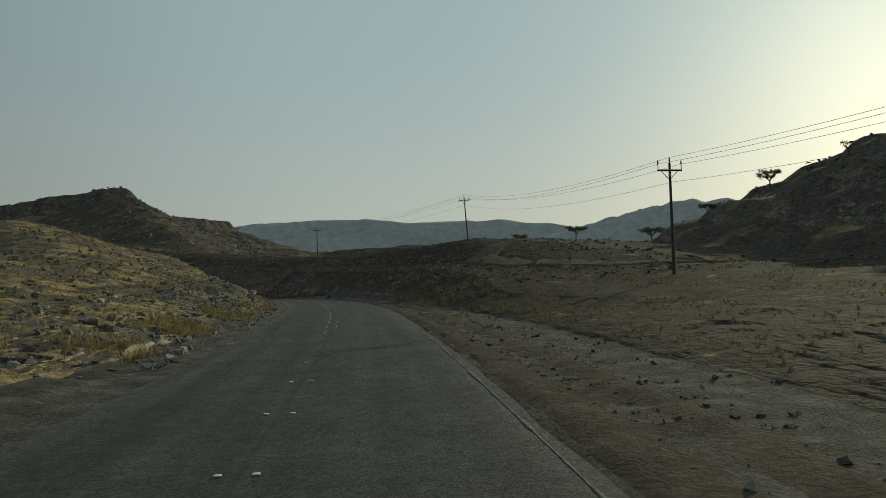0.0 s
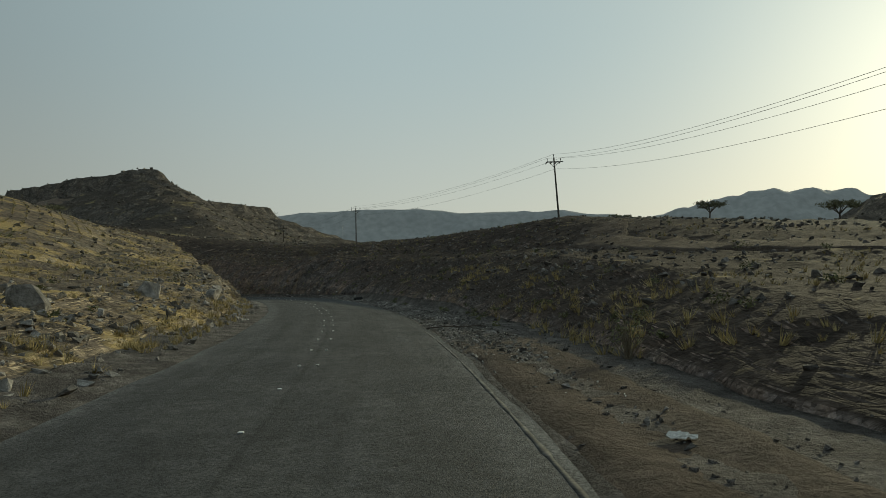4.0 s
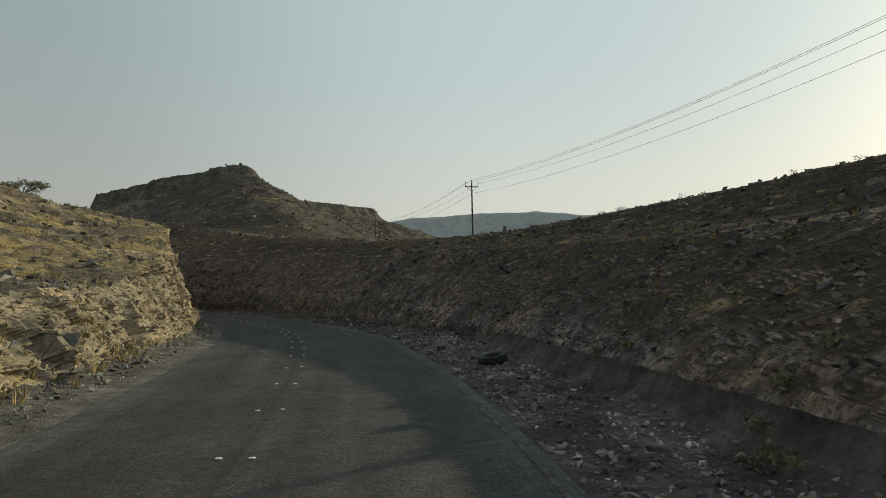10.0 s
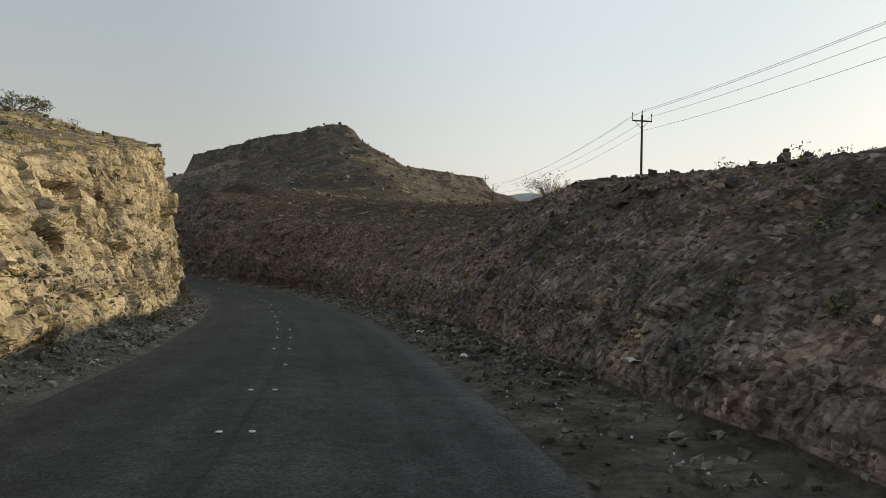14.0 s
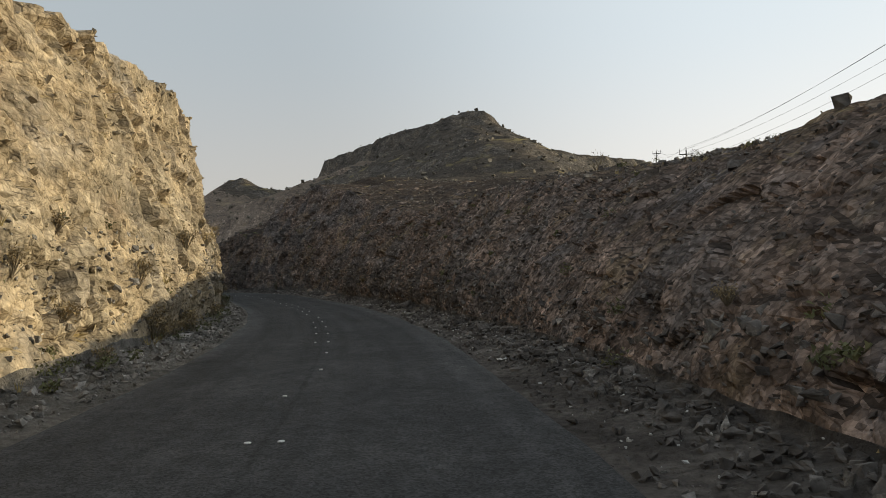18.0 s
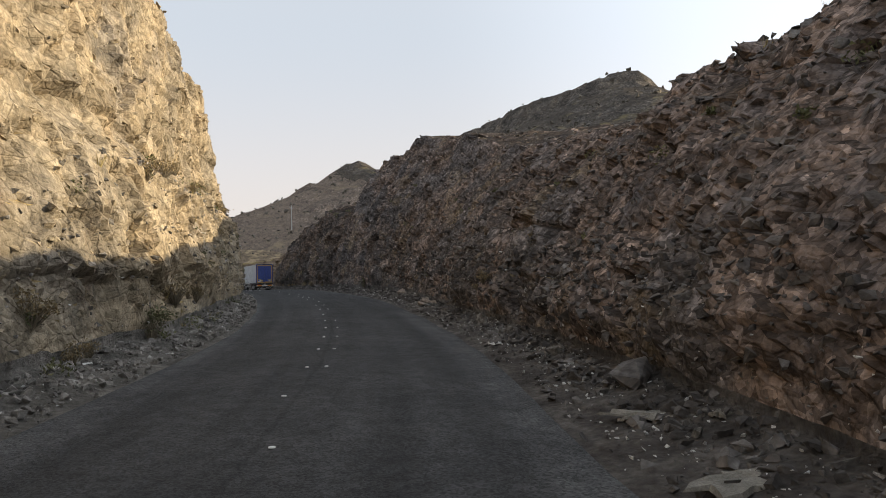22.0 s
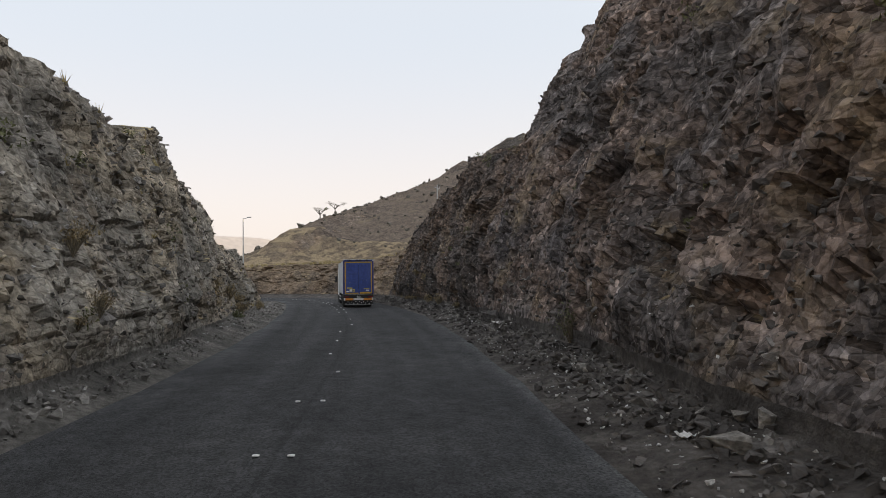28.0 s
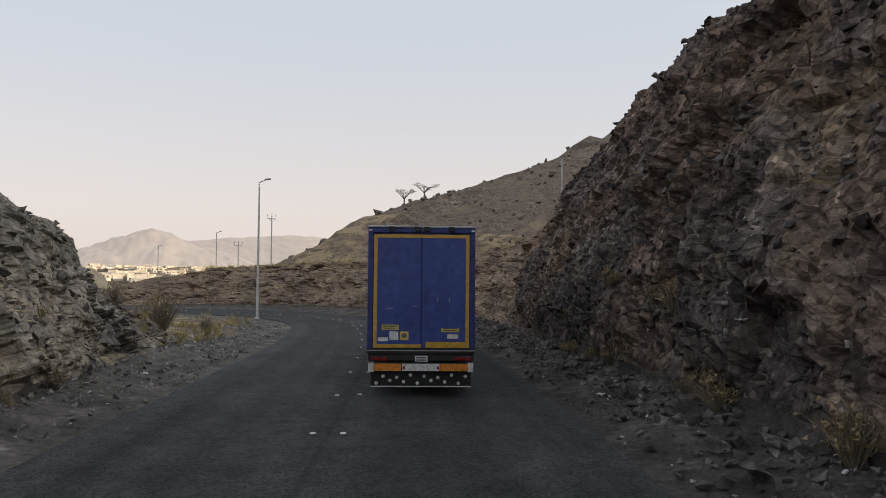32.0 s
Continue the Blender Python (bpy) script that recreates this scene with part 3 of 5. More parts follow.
ROAD = tagged(sheet("road", grid_mesh("road", road(_s[:, None], _dd, _hh).reshape(-1, 3), len(_s), len(_d)), ASPHALT), "two-lane worn grey asphalt road curving through a rock cutting", "road", kind="structure")
_li = np.empty(len(ROAD.data.loops), np.int32)
ROAD.data.loops.foreach_get("vertex_index", _li)
ROAD.data.uv_layers.new(name="along").data.foreach_set("uv", _uv[_li].astype(np.float32).ravel())


# ---- the cut on both sides: base distance, base height, top distance, top height, by length ----
LEFT = {-90: (9, .2, 15, 1.2), 20: (9, .2, 15, 1.5), 60: (9, .3, 15, 1.9), 95: (9, .3, 13, 2.4), 118: (8.8, .3, 11.5, 2.6), 135: (8.6, .3, 10.7, 3.3), 152: (8.4, .4, 10.2, 5.2), 165: (8.4, .5, 10.8, 7.3), 185: (8.5, .5, 10.6, 10.8), 205: (8.6, .5, 10.7, 13.1), 230: (8.6, .5, 10.5, 16), 247: (8.5, .5, 10.7, 16.8), 256: (8, .5, 10.9, 16.2), 260: (7.8, .5, 10.6, 15), 263.5: (7.7, .5, 10.2, 13.8), 265: (7.6, .5, 10, 10.8), 268: (7.6, .5, 9.8, 9.7), 273: (7.5, .5, 9.6, 8.8), 283: (7.5, .5, 9.4, 7.6), 288: (7.6, .5, 9.8, 8.5), 296: (7.8, .5, 10.3, 7.4), 303: (8.2, .5, 10.8, 5.8), 311: (8.2, .4, 10.2, 4.7), 318: (8.4, .4, 10.3, 4.9), 322: (8.7, .3, 10.5, 4.2), 325: (9.0, .3, 10.8, 2.7), 330: (9.4, .3, 11, 1.4), 335: (10, .2, 13, .8), 345: (10, .1, 14, .2), 470: (10, .0, 16, -.6)}
RIGHT = {-90: (9, 0, 20, .4), 40: (9, .05, 20, .8), 56: (7.6, .1, 12, 1.4), 75: (7.5, .2, 14, 3), 100: (6.8, .2, 16, 4.5), 128: (6.4, .3, 14, 4.6), 150: (5.8, .3, 11, 5.8), 164: (5.6, .4, 10.8, 7), 176: (5.5, .4, 12.5, 7.1), 190: (5.4, .4, 11.2, 6.2), 200: (5.4, .4, 10.7, 6.9), 208: (5.3, .5, 10.3, 7.8), 215: (5.3, .5, 10, 8.2), 222: (5.3, .5, 10.1, 8.1), 233: (5.2, .5, 10.2, 8.6), 250: (5.3, .5, 11, 10.8), 265: (5.4, .5, 11.6, 14.1), 279: (5.4, .5, 12.2, 16.7), 290: (5.4, .5, 10.8, 15.4), 296: (5.3, .5, 9.6, 14.4), 298.5: (5.2, .5, 8.9, 10.5), 305: (5.1, .5, 8.4, 10.8), 311: (5.1, .5, 8.2, 11.6), 318: (5.2, .5, 8.3, 10.7), 325: (5.4, .5, 8.6, 10.7), 328.5: (5.4, .5, 8.7, 10.7), 333: (5.5, .5, 8.8, 9.4), 341: (5.8, .5, 9.4, 7.1), 350: (6.2, .5, 10, 6), 362: (6.6, .4, 10.4, 5.2), 380: (6.8, .4, 10.6, 5.2), 392: (6.8, .3, 10.6, 5.0), 404: (7, .1, 11, 3.6), 413: (7, .1, 11, 1.2), 430: (8, 0, 12, -0.6)}
SEG = (14, 84, 30, 14)


def courses(u, v, tall, wide, seed):
    """Layered blocks: a push for each block, tilted by its own faces, and the distance to its joints."""
    lay = v / tall
    i = np.floor(lay).astype(np.int64)
    zero = np.zeros(len(i), np.int64)
    w = wide * (0.55 + 0.95 * hash3(i, zero, zero, seed))
    uu = u / w + 9.7 * hash3(i, zero + 1, zero, seed)
    j = np.floor(uu).astype(np.int64)
    fu, fv = uu - j, lay - i
    push = hash3(i, j, zero, seed + 1) - 0.5
    push = push + (hash3(i, j, zero, seed + 2) - 0.5) * (fu - 0.5) * 1.1 + (hash3(i, j, zero, seed + 3) - 0.65) * (fv - 0.5) * 1.1
    return push, np.minimum(np.minimum(fu, 1 - fu) * w, np.minimum(fv, 1 - fv) * tall)


def cut(side, table):
    """The points of the land beside the road from its edge outwards, and the number of rows and columns."""
    keys = sorted(table)
    s = np.concatenate([np.arange(-85, 20, 1.0), np.arange(20, 110, 0.4), np.arange(110, 335, 0.2), np.arange(335, 430, 0.45)])
    db, hb, dt, ht = (np.interp(s, keys, [table[k][n] for k in keys]) for n in range(4))
    ws = np.stack([s, s * 0, s * 0], 1)
    hb = hb + 0.42 * smooth(s, 86, 92) * (1 - smooth(s, 126, 134)) * (side > 0)
    db = db + 0.5 * fbm(ws / 9, 3, 41 + side)
    dt = dt + 0.4 * fbm(ws / 11, 3, 43 + side)
    ht = ht * (1 + 0.05 * fbm(ws / 4, 4, 45 + side))
    d0 = np.full_like(s, -ROAD_L - 0.25 if side < 0 else ROAD_R - 0.25)
    ends_h = np.interp(s, EDGE_S, LEFT_H if side < 0 else RIGHT_H)
    d3 = dt + 13
    h3 = ht + (ends_h - ht) * 13 / np.maximum(46 - dt, 14)
    cols_d, cols_h, face = [], [], []
    pts = [(d0, 0.0 * s), (db, hb), (dt, ht), (d3, h3), (np.full_like(s, 46.0), ends_h)]
    for k, n in enumerate(SEG):
        for i in range(n + (k == 3)):
            t = i / n
            (da, ha), (dc, hc) = pts[k], pts[k + 1]
            lean = t ** (1.5 if side > 0 else 1.15)
            bench = 0.22 * t / 0.4 if t < 0.4 else 0.22 + 0.5 * (t - 0.4) / 0.08 if t < 0.48 else 0.72 + 0.28 * (t - 0.48) / 0.52
            keep = smooth(s, 222, 236) * (1 - smooth(s, 263, 266)) * (side < 0)
            cols_d.append(da + (dc - da) * (lean + (bench - lean) * keep if k == 1 else t))
            bank = smooth(s, 86, 92) * (1 - smooth(s, 126, 134)) * (side > 0)
            cols_h.append(ha + (hc - ha) * (t**1.4 * (1 - bank) + t**9 * bank if k == 0 else t))
            face.append(np.full_like(s, {0: 0.0, 1: 1.0, 2: max(0.0, 1 - t * 1.3), 3: 0.0}[k]) * (smooth(t, 0, 0.12) if k == 1 else 1))
    d, h, f = (np.stack(v, 1) for v in (cols_d, cols_h, face))
    d[:, 0] = d0
    h[:, 0] = -0.12
    ss = np.repeat(s[:, None], d.shape[1], 1)
    place = road(ss, side * d, h).reshape(-1, 3)
    f = f.ravel()
    # the rock: broad buttresses, ledges, blocks, chips
    big = np.interp(ss.ravel(), keys, [min(1.0, table[k][3] / (3.4 if side < 0 else 7)) for k in keys])
    lay = place[:, 2] / 1.3 + 1.1 * fbm(place / 9, 3, 51)
    fl = np.floor(lay)
    zero = np.zeros(len(lay), np.int64)
    la, lb = (hash3(fl.astype(np.int64) + n, (ss.ravel() / 7 + 0.6 * fbm(place / 3, 2, 53)).astype(np.int64), zero, 7 + side) - 0.5 for n in (0, 1))
    led = la + (lb - la) * smooth(lay - fl, 0.7, 1.0)
    skew = place + 0.35 * np.stack([fbm(place / 1.5, 2, 81), fbm(place / 1.5, 2, 83), fbm(place / 1.5, 2, 85)], 1)
    f1, e1 = facets(skew * (0.42, 0.42, 0.36), 11 + side)
    f2, e2 = facets(skew * (1.0, 1.0, 0.85), 17 + side)
    f3, e3 = facets(skew * (2.1, 2.1, 2.0), 27 + side)
    u = ss.ravel() + 0.5 * fbm(place / 2.5, 3, 87) + 0.08 * place[:, 2]
    v = place[:, 2] + 0.03 * ss.ravel() + 0.9 * fbm(place / 14, 3, 89) + 0.16 * fbm(place / 1.3, 2, 91)
    c1, j1 = courses(u, v, 1.9, 3.2, 101 + side)
    solid = 0.3 + 0.7 * smooth(fbm(place / 6, 3, 95), -0.25, 0.2)
    w1, w_c, w2, w3 = (0.42, 0.5, 0.17, 0.07) if side < 0 else (0.62, 0.28, 0.26, 0.09)
    push = 0.8 * fbm(place / 7, 3, 61) + solid * (w1 * f1 + w_c * c1 - 0.12 * (e1 < 0.05) - 0.10 * (j1 < 0.10)) + 0.10 * led + w2 * f2 + (1.25 - solid) * w3 * f3 + 0.10 * fbm(place * 1.3, 4, 67, 0.6)
    along = ss.ravel()
    scree = 1.0 if side < 0 else 0.38 + 0.62 * smooth(along, 190, 236)
    push = push * f * (0.35 + 0.65 * big) * scree
    a = np.interp(ss.ravel(), S, HEAD)
    steep = smooth(big, 0.2, 0.7)
    place[:, 0] -= side * push * np.cos(a) * (0.4 + 0.6 * steep)
    place[:, 1] -= side * push * np.sin(a) * (0.4 + 0.6 * steep)
    place[:, 2] += push * (0.75 - 0.4 * steep)
    # the outer sheet meets the land
    dist = d.ravel()
    w = smooth(dist, 20, 42)
    far = np.zeros(len(place))
    some = w > 0
    far[some] = land(place[some, 0], place[some, 1])
    place[:, 2] = place[:, 2] * (1 - w) + far * w - 0.6 * smooth(dist, 43.5, 46)
    stony = (1 - f) * smooth(dist, 7, 11) * (1 - w) * (1.0 if side < 0 else 0.3 + 0.5 * smooth(along, 55, 100))
    b3, e3 = blocks(place * 0.6, 23)
    place[:, 2] += stony * (0.8 * fbm(place / 2.6, 5, 71, 0.6) + 0.5 * np.maximum(b3 - 0.55, 0) * (e3 > 0.12))
    verge = smooth(dist, d0[0] + 0.1, d0[0] + 1.2) * (dist < 12) * (1 - f)
    place[:, 2] += verge * 0.10 * fbm(place / 0.9, 3, 73)
    return place, len(s), d.shape[1], s, d


# left face in the sunlit tone, right face in the shaded tone
for side, table, mat, name, label in ((-1, LEFT, ROCK_TAN_LIT, "rock_cut_sunlit", "layered rock cutting beside the road, sunlight put into its tan, dry grass on top"), (1, RIGHT, ROCK_DARK_SHADE, "rock_cut_shaded", "rock cutting beside the road, shade put into its dark grey brown")):
    pts, rows, cols, g_s, g_d = cut(side, table)
    n0 = SEG[0]
    grid = pts.reshape(rows, cols, 3)
    turn_at = int(np.searchsorted(g_s, 112.0)) if side < 0 else 0
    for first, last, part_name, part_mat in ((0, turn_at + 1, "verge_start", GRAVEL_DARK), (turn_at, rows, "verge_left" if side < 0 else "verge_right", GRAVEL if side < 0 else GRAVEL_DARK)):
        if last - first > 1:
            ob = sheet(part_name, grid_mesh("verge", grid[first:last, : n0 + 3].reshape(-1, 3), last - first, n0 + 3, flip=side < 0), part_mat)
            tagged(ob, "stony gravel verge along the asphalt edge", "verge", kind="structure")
    ends = ((0, rows, name, mat, label),)
    if side < 0:
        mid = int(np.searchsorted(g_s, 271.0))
        ends = ((0, mid + 1, name, mat, label), (mid, rows, "rock_cut_grey", ROCK_GREY_SHADE, "rock cutting with ochre patches beside the road, shade put into its grey"))
    else:
        mid = int(np.searchsorted(g_s, 340.0))
        drop = int(np.searchsorted(g_s, 297.4))
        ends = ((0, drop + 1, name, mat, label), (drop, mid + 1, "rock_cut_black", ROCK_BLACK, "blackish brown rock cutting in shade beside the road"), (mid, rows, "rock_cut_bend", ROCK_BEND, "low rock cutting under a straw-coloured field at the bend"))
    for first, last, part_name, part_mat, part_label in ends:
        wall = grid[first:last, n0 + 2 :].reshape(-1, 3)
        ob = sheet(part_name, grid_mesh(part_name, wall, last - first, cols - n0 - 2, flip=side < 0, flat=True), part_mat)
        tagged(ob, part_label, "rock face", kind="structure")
    if side < 0:
        GRID_L, GS_L, GD_L = grid, g_s, g_d
    else:
        GRID_R, GS_R, GD_R = grid, g_s, g_d

# ---- the land to the horizon ----
def spread(lo, hi, step, end_lo, end_hi):
    mid = np.arange(lo, hi + step, step)
    g = step * 1.12 ** np.arange(1, 60)
    up = hi + np.cumsum(g)
    dn = lo - np.cumsum(g)
    return np.concatenate([dn[dn > end_lo][::-1], mid, up[up < end_hi]])


_x, _y = spread(-430, 190, 2.6, -4400, 4400), spread(-70, 520, 2.6, -4400, 4400)
_gx, _gy = np.meshgrid(_x, _y)
_z = land(_gx, _gy)
_s1, _d1 = on_road(_gx.ravel(), _gy.ravel())
_in = (1 - smooth(np.abs(_d1), 38.5, 43.5)) * ((_s1 > -84) & (_s1 < 428))
_hole = np.interp(_s1, S, RZ) - 4.0
_z = (_z.ravel() * (1 - _in) + np.minimum(_hole, _z.ravel()) * _in)
tagged(sheet("ground", grid_mesh("ground", np.stack([_gx.ravel(), _gy.ravel(), _z], 1), len(_y), len(_x), flat=True), HILL), "dry stony hills with sparse yellow grass and rock ledges", "hillside", kind="structure")
LAND = bpy.data.objects["ground"].data
# faces of the far spur take the haze-lightened colours
LAND.materials.append(HAZED_HILL)
_c = np.array([(_gx[:-1, :-1] + _gx[1:, 1:]) / 2, (_gy[:-1, :-1] + _gy[1:, 1:]) / 2]).reshape(2, -1)
LAND.polygons.foreach_set("material_index", ((_c[0] < -205 + 6 * np.sin(_c[1] / 9)) & (_c[1] < 350 + 5 * np.sin(_c[0] / 7)) & (_c[1] > 235)).astype(np.int32))


def far_ridge(name, x, y, length, depth, height, turn, seed, label, peak=0.3, mat=FAR_HAZE_ROCK):
    """A far mountain: its own uneven ridge, rising out of the plain."""
    u, v = np.meshgrid(np.linspace(-1, 1, 150), np.linspace(-1, 1, 44))
    p = np.stack([u.ravel() * 4, v.ravel() * 2, u.ravel() * 0 + seed], 1)
    w = np.clip(1 - np.abs(v.ravel()) ** 1.2 - 0.14 * np.abs(fbm(p * 1.6, 4, seed)), 0, 1)
    crest = np.clip(1 - np.abs(u.ravel()) ** 1.7, 0, 1) * (1 - peak + peak * np.exp(-((u.ravel() - 0.05) / 0.22) ** 2)) * (1 + 0.15 * fbm(p, 4, seed + 3))
    z = height * np.minimum(w * 1.15, 1) * crest + height * 0.05 * fbm(p * 5, 3, seed + 5) - 25
    c, s = math.cos(radians(turn)), math.sin(radians(turn))
    px, py = u.ravel() * length, v.ravel() * depth
    pts = np.stack([x + px * c - py * s, y + px * s + py * c, z], 1)
    return tagged(sheet(name, grid_mesh(name, pts, 44, 150), mat), label, "mountain", kind="structure")


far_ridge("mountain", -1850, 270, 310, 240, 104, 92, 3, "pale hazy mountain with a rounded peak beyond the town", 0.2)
SAND = material("pale_sand_bank", [(0.34, 0.28, 0.19), (0.46, 0.38, 0.26)], 0.3, 0.95, 0.5, 3.0)
far_ridge("sand_bank", -322, 226, 34, 16, 26, 75, 21, "pale bulldozed sand bank below the road", 0.2, SAND)
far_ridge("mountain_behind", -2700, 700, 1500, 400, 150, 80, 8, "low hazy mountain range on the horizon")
far_ridge("ridge", -60, 770, 640, 120, 92, 5, 11, "long flat-topped hazy ridge behind the hills", 0.03, RIDGE_HAZE_ROCK)
far_ridge("ridge_beyond", 260, 720, 330, 130, 98, -10, 15, "hazy flat-topped ridge at the end of the valley", 0.03, RIDGE_HAZE_ROCK)


# ---- the lorry ----
BLUE = material("blue_lorry_paint", [(0.030, 0.055, 0.21), (0.037, 0.066, 0.245), (0.05, 0.08, 0.26)], 0.8, 0.45, 0.04, 20)
BLUE_EDGE = material("dark_blue_frame_paint", [(0.02, 0.03, 0.14), (0.03, 0.045, 0.20)], 1.5, 0.5, 0.05)
YELLOW = material("yellow_reflective_tape", [(0.48, 0.27, 0.03), (0.62, 0.37, 0.05)], 3.0, 0.5, 0.05)
CURTAIN = material("grey_side_curtain", [(0.34, 0.36, 0.38), (0.46, 0.47, 0.48)], 0.5, 0.6, 0.1)
STEEL_DARK = material("dark_chassis_steel", [(0.012, 0.012, 0.013), (0.03, 0.028, 0.026)], 2.0, 0.7, 0.1)
ALU = material("dull_aluminium", [(0.30, 0.30, 0.31), (0.45, 0.45, 0.45)], 3.0, 0.45, 0.05, metal=0.7)
RUBBER = material("black_rubber", [(0.012, 0.012, 0.012), (0.024, 0.023, 0.022)], 3.0, 0.85, 0.2)
ORANGE = material("orange_board", [(0.62, 0.20, 0.02), (0.74, 0.27, 0.03)], 2.0, 0.5, 0.03)
WHITE = material("white_board", [(0.58, 0.57, 0.55), (0.74, 0.73, 0.71)], 2.0, 0.5, 0.03)
RED_LENS = material("red_lamp_lens", [(0.22, 0.01, 0.01), (0.32, 0.02, 0.02)], 5.0, 0.2, 0.0)
STICKER_Y = material("yellow_sticker", [(0.60, 0.46, 0.08), (0.70, 0.55, 0.12)], 3.0, 0.5, 0.02)
GREY_BAR = material("grey_lettering", [(0.10, 0.10, 0.10), (0.14, 0.14, 0.14)], 3.0, 0.6, 0.0)


def lorry():
    """A box trailer with its tractor, seen from behind; y runs ahead, the origin on the road under the rear doors."""
    top = new("lorry")
    tagged(top, "blue box lorry trailer with yellow reflective edging on the road", "lorry")
    body = part("trailer_box", boxes((-1.27, 1.27, 0.06, 13.4, 1.12, 3.98), bevel=0.02), CURTAIN, top, "grey white tarpaulin sides of the trailer")
    bm = boxes((-1.275, -1.14, -0.02, 0.1, 1.05, 4.0), (1.14, 1.275, -0.02, 0.1, 1.05, 4.0), (-1.275, 1.275, -0.03, 0.12, 3.9, 4.02), bevel=0.012)
    part("rear_frame", bm, BLUE_EDGE, top, "dark blue rear door frame")
    part("rear_sill", boxes((-1.275, 1.275, -0.025, 0.1, 1.03, 1.165), bevel=0.012), STEEL_DARK, top, "dirty black sill under the doors")
    part("sill_edge", boxes((-1.27, 1.27, -0.04, -0.025, 1.10, 1.125)), ALU, top, "dull grey sill edge")
    for x0, x1 in ((-1.135, -0.006), (0.006, 1.135)):
        door = part("rear_door", boxes((x0, x1, -0.03, 0.05, 1.17, 3.87), bevel=0.012), BLUE, top, "scratched deep blue rear door")
        sgn = -1 if x0 < -0.1 else 1
        outer = x0 if sgn < 0 else x1
        bar = (outer, outer + 0.085) if sgn < 0 else (outer - 0.085, outer)
        part("reflective_tape", boxes((*bar, -0.036, -0.03, 1.18, 3.86)), YELLOW, door, "yellow reflective strip")
        ends = (x0 + 0.085, x1) if sgn < 0 else (x0, x1 - 0.085)
        part("reflective_tape", boxes((*ends, -0.036, -0.03, 3.78, 3.86)), YELLOW, door)
        low = (x0 + 0.085, x1) if sgn < 0 else (x0 + 0.1, x1 - 0.085)
        part("reflective_tape", boxes((*low, -0.036, -0.03, 1.18, 1.26 if sgn < 0 else 1.32)), YELLOW, door)
        for z in (1.45, 2.1, 2.75, 3.4):
            part("hinge", boxes((outer + (0.02 if sgn > 0 else -0.1), outer + (0.1 if sgn > 0 else -0.02), -0.045, -0.02, z - 0.06, z + 0.06), bevel=0.008), BLUE_EDGE, door)
        for sx, sz, sw, sh in ((0.2, 2.15, 0.1, 0.012), (0.38, 2.25, 0.012, 0.12), (0.66, 2.27, 0.012, 0.08), (0.83, 2.1, 0.16, 0.014)):
            if (sgn > 0) == (sz > 2.2):
                part("scratch", boxes((sgn * sx, sgn * sx + sw, -0.0315, -0.03, sz, sz + sh)), ALU, door, "pale scratch in the paint")
    for x0, x1, z0, z1, mat, label in ((-0.93, -0.53, 1.60, 1.72, STICKER_Y, "yellow sticker with unreadable lettering"), (0.48, 0.90, 1.55, 1.64, STICKER_Y, "yellow sticker with unreadable lettering"), (-0.75, -0.54, 1.36, 1.56, WHITE, "white square sticker"), (-0.50, -0.30, 1.36, 1.56, STICKER_Y, "yellow sticker with a round dark sign"), (-1.02, -0.78, 1.33, 1.42, WHITE, "torn white sticker"), (0.62, 0.88, 1.40, 1.50, WHITE, "torn white sticker")):
        st = part("sticker", boxes((x0, x1, -0.0385, -0.030, z0, z1)), mat, top, label)
        if mat is STICKER_Y and z1 - z0 < 0.15:
            part("lettering", boxes((x0 + 0.03, x1 - 0.03, -0.0405, -0.0385, z0 + 0.07, z0 + 0.10), (x0 + 0.03, x1 - 0.08, -0.0405, -0.0385, z0 + 0.025, z0 + 0.05)), GREY_BAR, st)
        elif mat is STICKER_Y:
            bm = bmesh.new()
            bmesh.ops.create_circle(bm, cap_ends=True, segments=16, radius=0.065, matrix=Matrix.Translation(((x0 + x1) / 2, -0.0405, (z0 + z1) / 2)) @ pose(0, 0, 0, 90))
            part("round_sign", bm, GREY_BAR, st)
    # roof rail and its lamps
    part("roof_rail", boxes((-1.29, 1.29, -0.05, 0.16, 4.02, 4.07), bevel=0.01), ALU, top, "dull grey roof rail")
    for x in (-0.72, -0.10, 0.12, 0.70):
        part("roof_latch", boxes((x - 0.07, x + 0.07, -0.075, -0.03, 3.93, 4.05), bevel=0.012), STEEL_DARK, top)
    for x in (-1.22, 1.22):
        part("marker_lamp", boxes((x - 0.04, x + 0.04, -0.05, -0.02, 3.93, 3.97), bevel=0.008), WHITE, top)
    # under the floor
    part("rear_beam", boxes((-1.25, 1.25, 0.0, 0.18, 0.86, 1.03), bevel=0.015), STEEL_DARK, top, "dirty black rear beam")
    for x in (-0.45, 0.45):
        part("chassis_rail", boxes((x - 0.07, x + 0.07, 0.1, 12.6, 0.78, 1.12)), STEEL_DARK, top)
    part("number_plate", boxes((-0.14, 0.16, -0.018, 0.0, 0.85, 0.99), bevel=0.006), WHITE, top, "white number plate with grey bars")
    part("plate_bars", boxes((-0.11, 0.13, -0.021, -0.018, 0.93, 0.965), (-0.11, 0.13, -0.021, -0.018, 0.875, 0.905)), GREY_BAR, top)
    for sgn in (-1, 1):
        part("tail_lamp", boxes((sgn * 1.0 - 0.2, sgn * 1.0 + 0.2, -0.03, 0.02, 0.86, 0.98), bevel=0.015), STEEL_DARK, top, "black tail lamp housing")
        for k in range(3):
            x = sgn * (0.86 + 0.13 * k)
